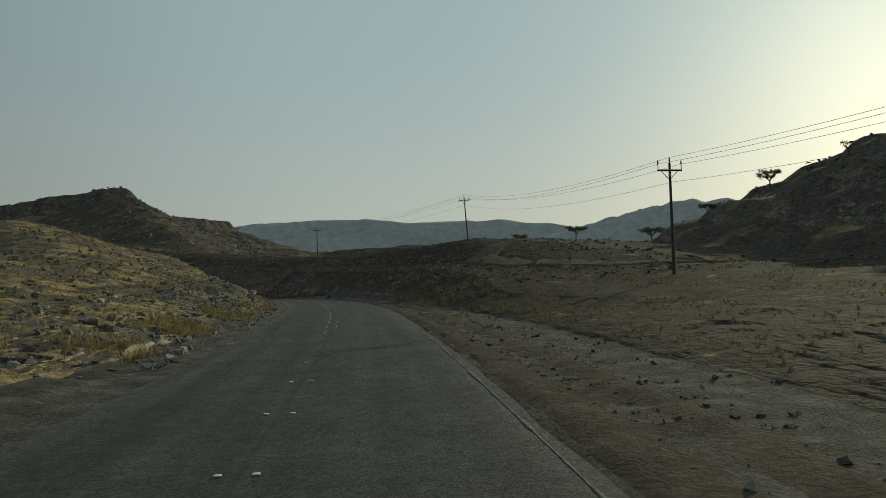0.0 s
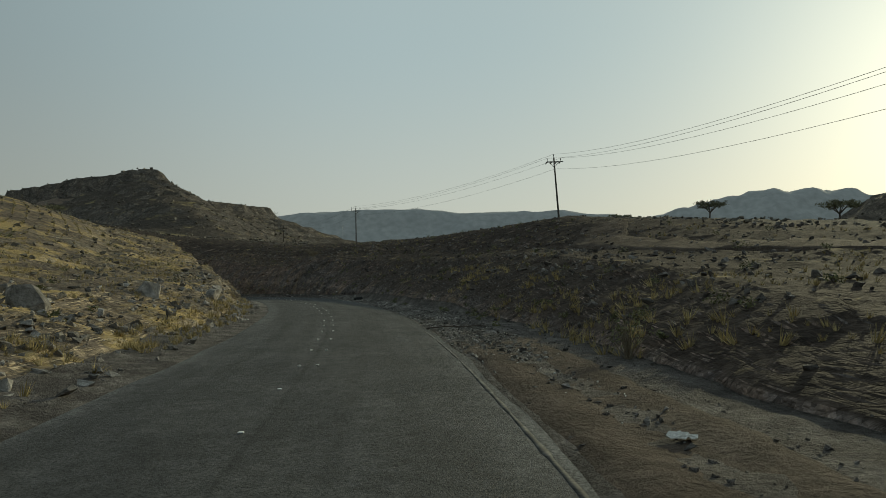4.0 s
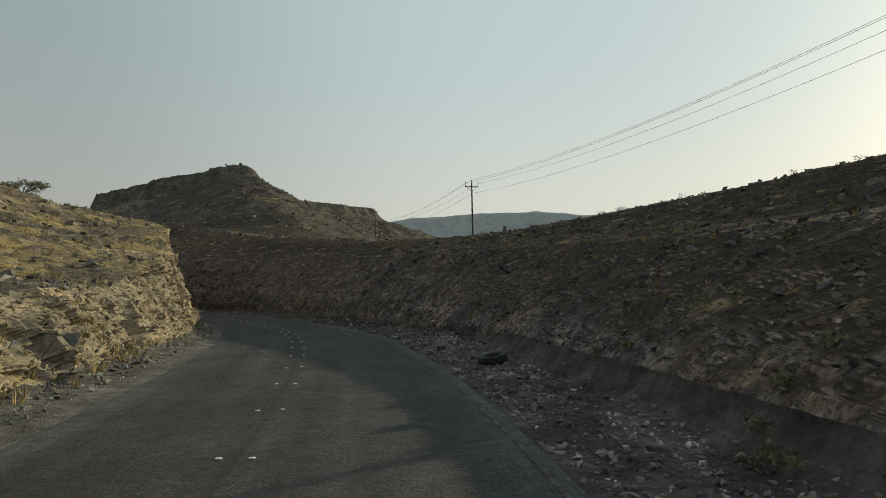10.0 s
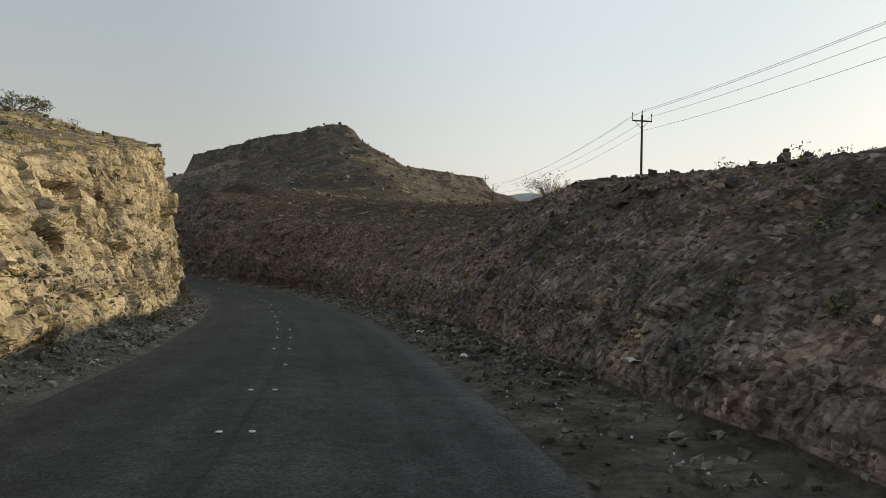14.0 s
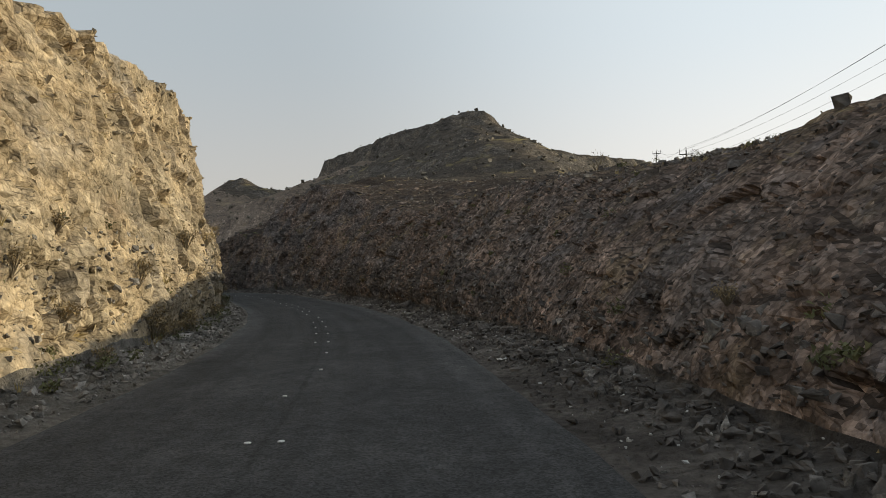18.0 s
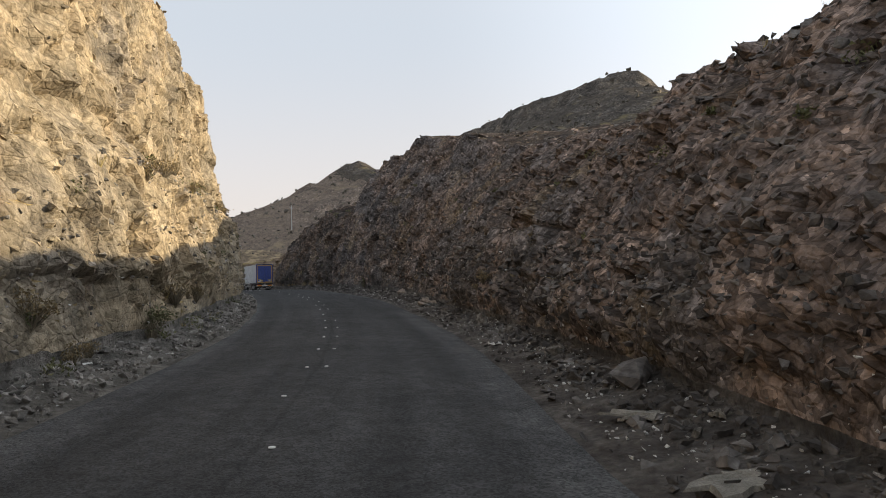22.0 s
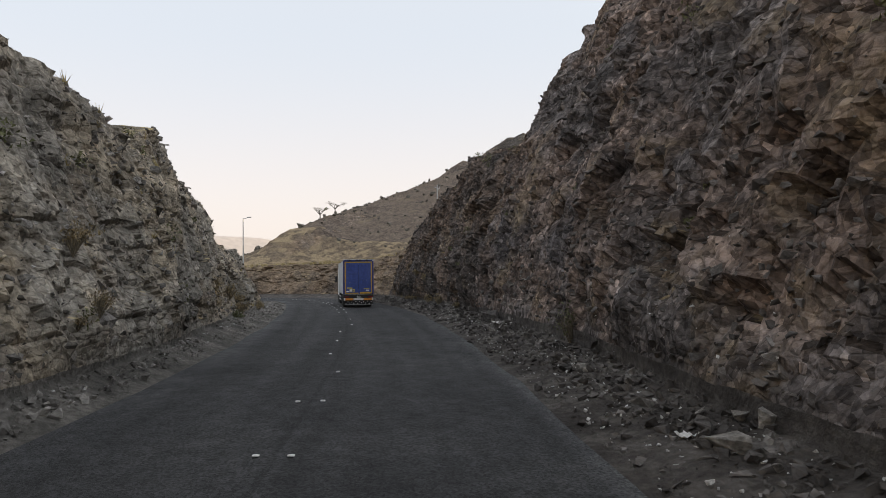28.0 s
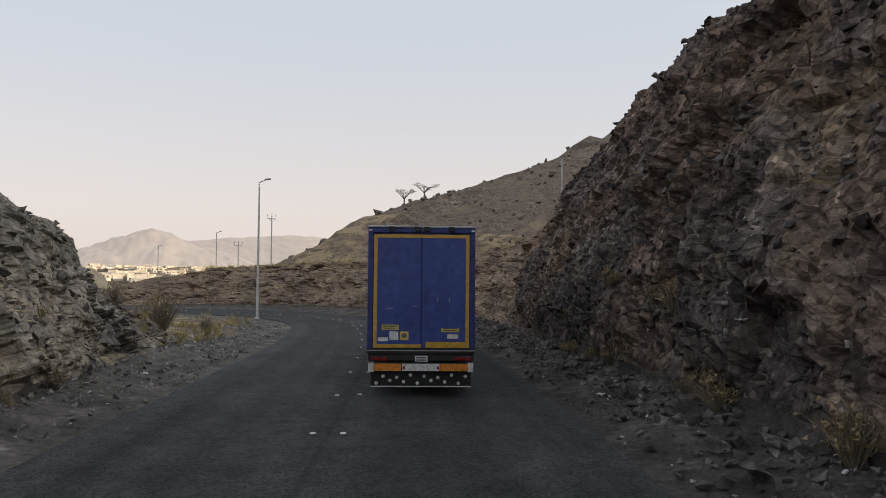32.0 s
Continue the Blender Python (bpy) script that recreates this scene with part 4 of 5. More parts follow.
            part("lamp_lens", boxes((x - 0.05, x + 0.05, -0.042, -0.03, 0.88, 0.96), bevel=0.008), RED_LENS, top)
    bumper = part("bumper", boxes((-1.24, 1.24, -0.08, 0.0, 0.62, 0.83), bevel=0.012), STEEL_DARK, top, "black rear bumper")
    part("orange_panel", boxes((-1.10, -0.46, -0.092, -0.08, 0.64, 0.81)), ORANGE, bumper, "orange reflective board")
    part("orange_panel", boxes((0.46, 1.10, -0.092, -0.08, 0.64, 0.81)), ORANGE, bumper, "orange reflective board")
    part("white_panel", boxes((-0.44, 0.44, -0.092, -0.08, 0.64, 0.81)), WHITE, bumper, "white reflective board")
    for x in (-1.17, 1.17):
        part("white_panel", boxes((x - 0.065, x + 0.065, -0.092, -0.08, 0.62, 0.83)), WHITE, bumper)
    for x in (-0.40, 0.40):
        part("reflector", boxes((x - 0.025, x + 0.025, -0.1, -0.092, 0.69, 0.75)), RED_LENS, bumper)
    flap = part("spray_flap", boxes((-1.18, 1.18, -0.02, 0.0, 0.26, 0.62), bevel=0.006), RUBBER, top, "black rubber spray flap with white studs")
    for k in range(14):
        x, z = -1.05 + 2.1 * k / 13, 0.38 + 0.13 * (k % 2) + 0.03 * ((k * 7) % 3 - 1)
        bm = bmesh.new()
        bmesh.ops.create_cone(bm, cap_ends=True, segments=8, radius1=0.042, radius2=0.034, depth=0.02, matrix=Matrix.Translation((x, -0.03, z)) @ pose(0, 0, 0, 90))
        part("stud", bm, WHITE, flap)
    part("flap_strip", boxes((-1.18, 1.18, -0.026, -0.02, 0.262, 0.285)), WHITE, flap)
    # wheels
    def wheel(x, y):
        bm = bmesh.new()
        ring(bm, 0.5, 0.29, 0.34)
        w = part("wheel", bm, RUBBER, top, "black lorry tyre", flat=False)
        w.location = (x, y, 0.5)
        bm = rods(((-0.13, 0, 0), (0.13, 0, 0), 0.3, 0.3), seg=20)
        part("rim", bm, ALU, w, "grey steel rim")
    for y in (2.2, 3.5, 4.8):
        for x in (-1.05, 1.05):
            wheel(x, y)
    for y in (11.4, 12.75, 15.9):
        for x in (-1.05, 1.05):
            wheel(x, y)
    for y in (2.2, 3.5, 4.8, 12.0):
        part("axle", rods(((-1.0, y, 0.5), (1.0, y, 0.5), 0.07), seg=8), STEEL_DARK, top)
    for x in (-1.26, 1.26):
        part("side_guard", boxes((x - 0.02, x + 0.02, 5.8, 10.6, 0.5, 0.62), (x - 0.02, x + 0.02, 5.8, 10.6, 0.78, 0.9)), ALU, top)
        for k in range(9):
            y = 0.9 + 1.45 * k
            part("strap", boxes((x - 0.012, x + 0.012, y - 0.03, y + 0.03, 1.02, 1.5)), STEEL_DARK, top)
    cab = part("cab", boxes((-1.24, 1.24, 14.3, 16.6, 0.7, 3.6), bevel=0.12), WHITE, top, "white tractor cab")
    for x in (-1.42, 1.42):
        part("mirror", boxes((x - 0.12, x + 0.12, 15.9, 16.1, 2.1, 2.75), bevel=0.04), STEEL_DARK, cab)
        part("mirror_arm", rods(((x * 0.85, 16.0, 2.5), (x, 16.0, 2.5), 0.02), seg=6), STEEL_DARK, cab)
    part("tractor_frame", boxes((-0.5, 0.5, 10.6, 16.4, 0.6, 0.95)), STEEL_DARK, top)
    return top


truck = lorry()
LORRY_X, LORRY_Y = -165.2, 246.0
_s, _d = on_road(np.array([LORRY_X]), np.array([LORRY_Y]))
truck.matrix_world = pose(LORRY_X, LORRY_Y, road(_s[0], _d[0], 0.05)[2], -1.2, 0, 68.0)


# ---- places on the built ground ----
def surf(s, d):
    """The built ground at length s and side distance d, |d| up to 44."""
    grid, gs, gd = (GRID_L, GS_L, GD_L) if d < 0 else (GRID_R, GS_R, GD_R)
    k = int(np.clip(np.searchsorted(gs, s), 0, len(gs) - 1))
    j = int(np.abs(gd[k] - abs(d)).argmin())
    return Vector(grid[k, j])


def ground_at(x, y):
    s, d = on_road(np.array([x], float), np.array([y], float))
    if -84 < s[0] < 428 and 2.7 < abs(d[0]) < 40:
        return surf(s[0], d[0]).z
    return float(land(np.array([x], float), np.array([y], float))[0])


def stone_mesh(seed, flat=0.7, points=9, spread=0.3):
    """An angular broken stone, about one metre across."""
    r = random.Random(seed)
    bm = bmesh.new()
    wide = r.uniform(0.6, 0.95)
    for k in range(points):
        v = Vector((r.choice((-1, 1)) * r.uniform(spread, 1), r.choice((-1, 1)) * r.uniform(spread, 1), r.choice((-1, 1)) * r.uniform(spread, 1)))
        v *= 0.5 if points < 12 else 0.62 / max(1.0, v.length) ** 0.8
        bm.verts.new((v.x * 1.1, v.y * wide, v.z * flat))
    res = bmesh.ops.convex_hull(bm, input=bm.verts)
    bmesh.ops.delete(bm, geom=[g for g in res["geom_interior"] if isinstance(g, bmesh.types.BMVert)], context="VERTS")
    me = bpy.data.meshes.new("stone")
    bm.to_mesh(me)
    bm.free()
    return me


STONES = [stone_mesh(k, 0.55 + 0.04 * k) for k in range(10)]
for me in STONES:
    me.materials.append(STONE)


def tris_of(me):
    me.calc_loop_triangles()
    v = np.array([p.co[:] for p in me.vertices])
    return v, np.array([t.vertices[:] for t in me.loop_triangles])


def stuff_mesh(name, pieces, mat):
    """Joins (vertices, triangles) pieces into one mesh."""
    vs, ts, n = [], [], 0
    for v, t in pieces:
        vs.append(v)
        ts.append(t + n)
        n += len(v)
    v, t = np.concatenate(vs), np.concatenate(ts)
    me = bpy.data.meshes.new(name)
    me.vertices.add(len(v))
    me.vertices.foreach_set("co", np.ascontiguousarray(v, np.float32).ravel())
    me.loops.add(t.size)
    me.loops.foreach_set("vertex_index", np.ascontiguousarray(t, np.int32).ravel())
    me.polygons.add(len(t))
    me.polygons.foreach_set("loop_start", np.arange(0, t.size, 3, dtype=np.int32))
    me.polygons.foreach_set("use_smooth", np.zeros(len(t), bool))
    me.update(calc_edges=True)
    me.materials.append(mat)
    return me


def turned(v, r, size, squash=1.0):
    e = np.array(Euler((r.uniform(0, 0.5), r.uniform(0, 0.5), r.uniform(0, 6.3))).to_matrix())
    return (v * size * (1, 1, squash)) @ e.T


# ---- loose stones ----
HILL_STONE = material("hill_stone", [(0.09, 0.083, 0.072), (0.16, 0.145, 0.122), (0.25, 0.22, 0.18)], 0.9, 0.95, 0.6, 5.0, random_tone=0.4, spec=0.08)
STONE_TRIS = [tris_of(me) for me in STONES]
rnd = random.Random(5)


def stones(side, count, s0, s1, d0, d1, lo, hi, power=3.0):
    out = []
    for _ in range(count):
        s = rnd.uniform(s0, s1)
        d = d0 + (d1 - d0) * rnd.random()
        p = surf(s, side * d)
        size = lo + (hi - lo) * rnd.random() ** power
        v, t = STONE_TRIS[rnd.randrange(10)]
        out.append((turned(v, rnd, size) + np.array(p) + (rnd.uniform(-0.15, 0.15), rnd.uniform(-0.15, 0.15), size * 0.15), t))
    return out


pieces = stones(1, 9000, 62, 136, 3.1, 5.9, 0.03, 0.2, 3.5) + stones(-1, 10000, 150, 285, 6.6, 9.2, 0.05, 0.3, 3.5) + stones(-1, 2600, 285, 352, 6.6, 9.6, 0.04, 0.2, 3.5) + stones(-1, 1500, 110, 150, 7.2, 9.2, 0.03, 0.2, 4) + stones(-1, 1200, 20, 130, 7.0, 12, 0.05, 0.5) + stones(-1, 500, 5, 75, 9.5, 17, 0.1, 0.6, 2.5) + stones(-1, 400, 60, 140, 10, 15, 0.12, 0.6, 2.5) + stones(-1, 700, 20, 230, 11, 32, 0.1, 0.5)
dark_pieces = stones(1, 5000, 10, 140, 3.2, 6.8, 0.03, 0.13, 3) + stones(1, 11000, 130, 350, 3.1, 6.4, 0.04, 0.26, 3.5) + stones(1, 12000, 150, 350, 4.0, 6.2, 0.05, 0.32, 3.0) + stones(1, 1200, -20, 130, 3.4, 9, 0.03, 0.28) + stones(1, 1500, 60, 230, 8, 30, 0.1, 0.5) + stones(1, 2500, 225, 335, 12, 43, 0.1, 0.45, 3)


def hill_stones(count, x0, x1, y0, y1, lo, hi, power=2.5):
    """Stones on the open hills, away from the road."""
    g = np.random.default_rng(count)
    x, y = g.uniform(x0, x1, count), g.uniform(y0, y1, count)
    s, d = on_road(x, y)
    ok = (np.abs(d) > 40) | (s < -84) | (s > 428)
    x, y = x[ok], y[ok]
    out = []
    for a, b, z in zip(x, y, land(x, y)):
        size = lo + (hi - lo) * rnd.random() ** power
        v, t = STONE_TRIS[rnd.randrange(10)]
        out.append((turned(v, rnd, size) + (a, b, z + size * 0.12), t))
    return out


dark_pieces += stones(1, 3500, 60, 235, 9, 43, 0.1, 0.6, 3.0)
tagged(new("hill_stones", stuff_mesh("hill_stones", hill_stones(5200, 15, 150, 20, 230, 0.15, 0.9) + hill_stones(6500, -340, -40, 235, 420, 0.3, 1.7) + hill_stones(1200, -220, -40, 40, 180, 0.25, 1.2) + stones(-1, 2600, 10, 235, 10, 43, 0.1, 0.8, 3.5), HILL_STONE)), "dark weathered stones scattered on the hillsides", "stones", kind="stuff")
# the loose stone in a darker tone, for the right side
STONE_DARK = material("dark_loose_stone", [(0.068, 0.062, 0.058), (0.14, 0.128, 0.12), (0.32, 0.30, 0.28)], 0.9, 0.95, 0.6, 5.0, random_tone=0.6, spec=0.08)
tagged(new("loose_stones", stuff_mesh("loose_stones", pieces, STONE)), "grey brown broken stones strewn over verge and slope", "stones", kind="stuff")
tagged(new("dark_loose_stones", stuff_mesh("dark_loose_stones", dark_pieces, STONE_DARK)), "dark broken stones strewn over the right verge and slope", "stones", kind="stuff")



def chunks(grid, gs, count, s0, s1, c0, c1, lo, hi, seed):
    """Broken rock that juts out of a cut face."""
    g = np.random.default_rng(seed)
    a, b = np.searchsorted(gs, (s0, s1))
    rows, cols = g.integers(a, b, count), g.integers(c0, c1, count)
    sizes = lo + (hi - lo) * g.random(count) ** 4
    spins = g.uniform(0, 6.283, (count, 3)) * (0.12, 0.12, 1.0)
    out = []
    for k in range(count):
        v, t = STONE_TRIS[int(k % 10)]
        e = np.array(Euler(spins[k]).to_matrix())
        out.append(((v * sizes[k] * (1.15, 1.0, 0.75)) @ e.T + grid[rows[k], cols[k]], t))
    return out


# broken rock repeats the sunlit and shaded tones of its face
CHUNK_TAN_LIT = material("sunlit_tan_broken_rock", [(0.194, 0.162, 0.124), (0.308, 0.258, 0.183), (0.4, 0.33, 0.235)], 0.9, 0.95, 0.6, 5.0, random_tone=0.3, spec=0.08)
CHUNK_DARK_SHADE = material("shaded_dark_broken_rock", [(0.069, 0.0633, 0.0598), (0.132, 0.118, 0.109), (0.218, 0.19, 0.167)], 0.9, 0.95, 0.6, 5.0, random_tone=0.36, spec=0.08)
CHUNK_BLACK = material("black_broken_rock", [(0.0511, 0.0468, 0.0443), (0.0977, 0.0873, 0.0807), (0.161, 0.141, 0.124)], 0.9, 0.95, 0.6, 5.0, random_tone=0.36, spec=0.08)
CHUNK_GREY_SHADE = material("shaded_grey_broken_rock", [(0.115, 0.107, 0.0966), (0.19, 0.172, 0.152), (0.276, 0.244, 0.207)], 0.9, 0.95, 0.6, 5.0, random_tone=0.3, spec=0.08)
_f0, _f1 = SEG[0] + 3, SEG[0] + SEG[1] + 12
tagged(new("tan_rock_chunks", stuff_mesh("tan_rock_chunks", chunks(GRID_L, GS_L, 9000, 118, 270, _f0, _f1, 0.05, 0.42, 3), CHUNK_TAN_LIT)), "angular broken tan rock jutting from the cut face", "rocks", kind="stuff")
tagged(new("grey_rock_chunks", stuff_mesh("grey_rock_chunks", chunks(GRID_L, GS_L, 3500, 271, 330, _f0, _f1, 0.05, 0.36, 5), CHUNK_GREY_SHADE)), "angular broken grey rock jutting from the cut face", "rocks", kind="stuff")
tagged(new("black_rock_chunks", stuff_mesh("black_rock_chunks", chunks(GRID_R, GS_R, 6000, 297, 338, _f0, _f1, 0.05, 0.34, 7), CHUNK_BLACK)), "angular blackish rock jutting from the cut face", "rocks", kind="stuff")
tagged(new("dark_rock_chunks", stuff_mesh("dark_rock_chunks", chunks(GRID_R, GS_R, 9000, 75, 196, _f0, _f1, 0.05, 0.26, 4) + chunks(GRID_R, GS_R, 15000, 196, 297, _f0, _f1, 0.05, 0.36, 6), CHUNK_DARK_SHADE)), "angular broken dark rock jutting from the cut face", "rocks", kind="stuff")

VERGE = {o.name: o for o in bpy.data.objects if o.name.startswith("verge_")}
for k in range(290):
    side = -1 if k % 5 < 2 else 1
    s = rnd.uniform(125, 335)
    d = rnd.uniform(7.4, 9.0) if side < 0 else rnd.uniform(4.0, 6.0)
    p = surf(s, side * d)
    ob = new("stone", STONES[k % 10])
    size = 0.16 + 0.42 * rnd.random() ** 2.5
    ob.parent = VERGE["verge_left" if side < 0 else "verge_right"]
    ob.matrix_world = Matrix.LocRotScale((p.x, p.y, p.z + size * 0.18), Euler((rnd.uniform(0, 0.5), rnd.uniform(0, 0.5), rnd.uniform(0, 6.3))), (size, size * rnd.uniform(0.7, 1.2), size))

# ---- dry grass and low shrubs ----
SHRUB = material("grey_green_shrub", [(0.07, 0.08, 0.035), (0.13, 0.135, 0.06), (0.20, 0.18, 0.09)], 1.0, 0.9, 0.0, random_tone=0.35)
TWIG = material("grey_dry_twigs", [(0.14, 0.115, 0.08), (0.24, 0.20, 0.14)], 2.0, 0.9, 0.0, random_tone=0.3)
BARK = material("acacia_bark", [(0.06, 0.05, 0.04), (0.12, 0.10, 0.08)], 4.0, 0.9, 0.5)
LEAF = material("acacia_leaves", [(0.10, 0.10, 0.055), (0.17, 0.165, 0.095)], 2.0, 0.85, 0.0, random_tone=0.4)


def tuft(r, height, width, blades):
    """Blades of grass that fan out from one root."""
    v, t = [], []
    for b in range(blades):
        a, lean, h = r.uniform(0, 6.283), r.uniform(0.1, 0.75), height * r.uniform(0.55, 1.1)
        root = np.array([math.cos(a) * width * 0.25, math.sin(a) * width * 0.25, -0.05])
        tip = root + np.array([math.cos(a) * h * lean, math.sin(a) * h * lean, h])
        w = np.array([-math.sin(a), math.cos(a), 0]) * 0.012 * (1 + 2 * height)
        n = len(v)
        v += [root - w, root + w, tip]
        t.append([n, n + 1, n + 2])
    return np.array(v), np.array(t)


TUFTS = [tuft(random.Random(90 + k), 1.0, 0.6, 16) for k in range(8)]


def grass(side, count, s0, s1, d0, d1, lo, hi, keep=0.0):
    out = []
    for _ in range(count):
        s, d = rnd.uniform(s0, s1), rnd.uniform(d0, d1)
        if noise.noise((s / 7, side * d / 5, 3.0)) < keep:
            continue
        v, t = TUFTS[rnd.randrange(8)]
        h = rnd.uniform(lo, hi)
        out.append((turned(v, rnd, h) * (1, 1, 1) + np.array(surf(s, side * d)), t))
    return out


pieces = grass(-1, 5200, 20, 200, 9.5, 36, 0.15, 0.45, -0.05) + grass(-1, 700, 30, 130, 7.6, 10, 0.15, 0.5, -0.1) + grass(-1, 2600, 25, 70, 8.2, 11.5, 0.12, 0.38, -0.05) + grass(1, 3000, 5, 75, 10, 40, 0.12, 0.3, 0.0) + grass(-1, 500, 325, 350, 9, 20, 0.25, 0.7, -0.2) + grass(1, 1500, 60, 230, 9, 38, 0.12, 0.4, 0.05) + grass(1, 500, 40, 110, 7, 12, 0.15, 0.6, 0.0) + grass(-1, 350, 140, 320, 8.0, 9.6, 0.15, 0.5, 0.1) + grass(1, 2600, 338, 400, 10, 26, 0.2, 0.5, -0.2) + grass(-1, 1300, 345, 400, 14, 40, 0.2, 0.6, -0.2)
tagged(new("dry_grass", stuff_mesh("dry_grass", pieces, DRY_GRASS)), "yellow dry grass tufts on the stony slopes", "grass", kind="stuff")


def leafy(r, count, radii, size, centre=(0, 0, 0)):
    """Small leaf clumps scattered through an uneven shell."""
    v, t = [], []
    lumps = [Vector((r.gauss(0, 1), r.gauss(0, 1), r.gauss(0, 1))).normalized() * r.uniform(0.35, 0.8) for _ in range(11)]
    for _ in range(count):
        l = lumps[r.randrange(11)]
        o = Vector((r.gauss(0, 0.26), r.gauss(0, 0.26), r.gauss(0, 0.26)))
        c = Vector(((l.x + o.x) * radii[0], (l.y + o.y) * radii[1], (l.z + o.z) * radii[2])) + Vector(centre)
        a, b = Vector((r.gauss(0, 1), r.gauss(0, 1), r.gauss(0, 1))).normalized() * size, Vector((r.gauss(0, 1), r.gauss(0, 1), r.gauss(0, 1))).normalized() * size
        n = len(v)
        v += [c - a, c + b, c + a]
        t.append([n, n + 1, n + 2])
    return np.array([p[:] for p in v]), np.array(t)


pieces = []
for side, count, s0, s1, d0, d1, lo, hi in ((-1, 90, 150, 300, 7.6, 9.4, 0.3, 0.8), (1, 120, 60, 320, 5.4, 9.5, 0.2, 0.6), (1, 130, 60, 230, 10, 36, 0.3, 0.8), (-1, 90, 20, 220, 12, 36, 0.3, 0.8)):
    for _ in range(count):
        p = surf(rnd.uniform(s0, s1), side * rnd.uniform(d0, d1))
        h = rnd.uniform(lo, hi)
        v, t = leafy(rnd, 60, (h * 0.7, h * 0.7, h * 0.5), 0.07, (0, 0, h * 0.35))
        pieces.append((v + np.array(p), t))
tagged(new("low_shrubs", stuff_mesh("low_shrubs", pieces, SHRUB)), "grey green low shrubs rooted in the rock and verge", "shrubs", kind="stuff")


def mesh_part(name, v, t, mat, parent, label=""):
    ob = new(name, stuff_mesh(name, [(v, t)], mat))
    ob.parent = parent
    return tagged(ob, label)


def acacia(seed, height, width, label="flat-topped thorn tree on the dry hillside", bare=False):
    """A thorn tree: bent trunk, spreading limbs, a flat crown of small leaves."""
    r = random.Random(seed)
    top = new("thorn_tree")
    tagged(top, label, "tree", "thorn trees on the hills")
    bm = bmesh.new()
    fork = Vector((r.uniform(-0.2, 0.2), r.uniform(-0.2, 0.2), height * 0.38))
    rod(bm, (0, 0, -0.3), fork, 0.10 * height * 0.5, 0.07 * height * 0.5, 7)
    tips = []
    for k in range(7):
        a = k * 0.9 + r.uniform(-0.3, 0.3)
        mid = fork + Vector((math.cos(a) * width * 0.2, math.sin(a) * width * 0.2, height * 0.28))
        tip = Vector((math.cos(a) * width * r.uniform(0.3, 0.48), math.sin(a) * width * r.uniform(0.3, 0.48), height * r.uniform(0.66, 0.92)))
        rod(bm, fork, mid, 0.055 * height * 0.45, 0.04 * height * 0.45, 5)
        rod(bm, mid, tip, 0.04 * height * 0.45, 0.012 * height * 0.45, 5)
        tips.append(tip)
        for _ in range(3):
            t2 = mid.lerp(tip, r.uniform(0.4, 1)) + Vector((r.uniform(-0.2, 0.2) * width, r.uniform(-0.2, 0.2) * width, r.uniform(0.0, 0.15) * height))
            rod(bm, mid.lerp(tip, 0.5), t2, 0.012 * height * 0.4, 0.004 * height * 0.4, 4)
            tips.append(t2)
    part("trunk", bm, BARK, top, "dark bent trunk and limbs")
    pieces = []
    for tip in tips if not bare else tips[::3]:
        pieces.append(leafy(r, 70 if not bare else 25, (width * 0.15, width * 0.15, height * 0.12), 0.13, tip))
    v = np.concatenate([p[0] for p in pieces])
    t = np.concatenate([p[1] + sum(len(q[0]) for q in pieces[:k]) for k, p in enumerate(pieces)])
    mesh_part("crown", v, t, LEAF, top, "flat dull green crown")
    return top


def stand(ob, x, y, z=None, turn=0.0, sink=0.1):
    ob.matrix_world = pose(x, y, ground_at(x, y) - sink if z is None else z, 0, 0, turn)
    return ob


for k, (x, y, h, w) in enumerate(((42, 136, 4.0, 6.0), (30, 152, 3.8, 5.6), (11, 190, 3.8, 5.5), (62, 128, 4.2, 5.6), (70, 116, 3.8, 4.0), (76, 110, 3.4, 4.2), (84, 108, 4.6, 6.4), (94, 104, 4.8, 7.0), (52, 133, 3.2, 4.0), (58, 124, 2.8, 3.2), (66, 122, 3.0, 3.6), (20, 172, 3.4, 4.6), (-266.5, 284, 4.2, 5.0), (-271, 290, 4.4, 5.6))):
    h, w = (h, w) if h > 4.9 else (h * 0.78, w * 0.8)
    stand(acacia(100 + k, h, w, bare=k in (4, 9, 10, 12, 13)), x, y, turn=37 * k)
t1 = acacia(140, 3.2, 6.0, "flat-topped thorn tree on the cliff edge")
t1.matrix_world = pose(-98, 181, ground_at(-98, 181) - 0.1)


def bush(name, seed, height, width, twigs, leaves, label, mat=TWIG):
    """A dry bush: many thin twigs from the root, with a few leaves."""
    r = random.Random(seed)
    top = new(name)
    tagged(top, label, "bush")
    bm = bmesh.new()
    for _ in range(twigs):
        a, l = r.uniform(0, 6.283), r.uniform(0.2, 1.0)
        tip = Vector((math.cos(a) * width * 0.5 * l, math.sin(a) * width * 0.5 * l, height * r.uniform(0.6, 1.0) * (1.1 - 0.4 * l)))
        mid = tip * 0.5 + Vector((r.uniform(-0.1, 0.1), r.uniform(-0.1, 0.1), height * 0.08))
        rod(bm, (0, 0, -0.1), mid, 0.02, 0.014, 4)
        rod(bm, mid, tip, 0.014, 0.005, 4)
    part("branchwork", bm, TWIG, top, "thin dry twigs")
    v, t = leafy(r, leaves, (width * 0.45, width * 0.45, height * 0.4), 0.07, (0, 0, height * 0.6))
    mesh_part("leaves", v, t, mat, top)
    return top


stand(bush("dry_bush", 3, 2.0, 4.2, 70, 900, "wide dry bush on the dark slope"), -39, 174)
_p = surf(213, 17)
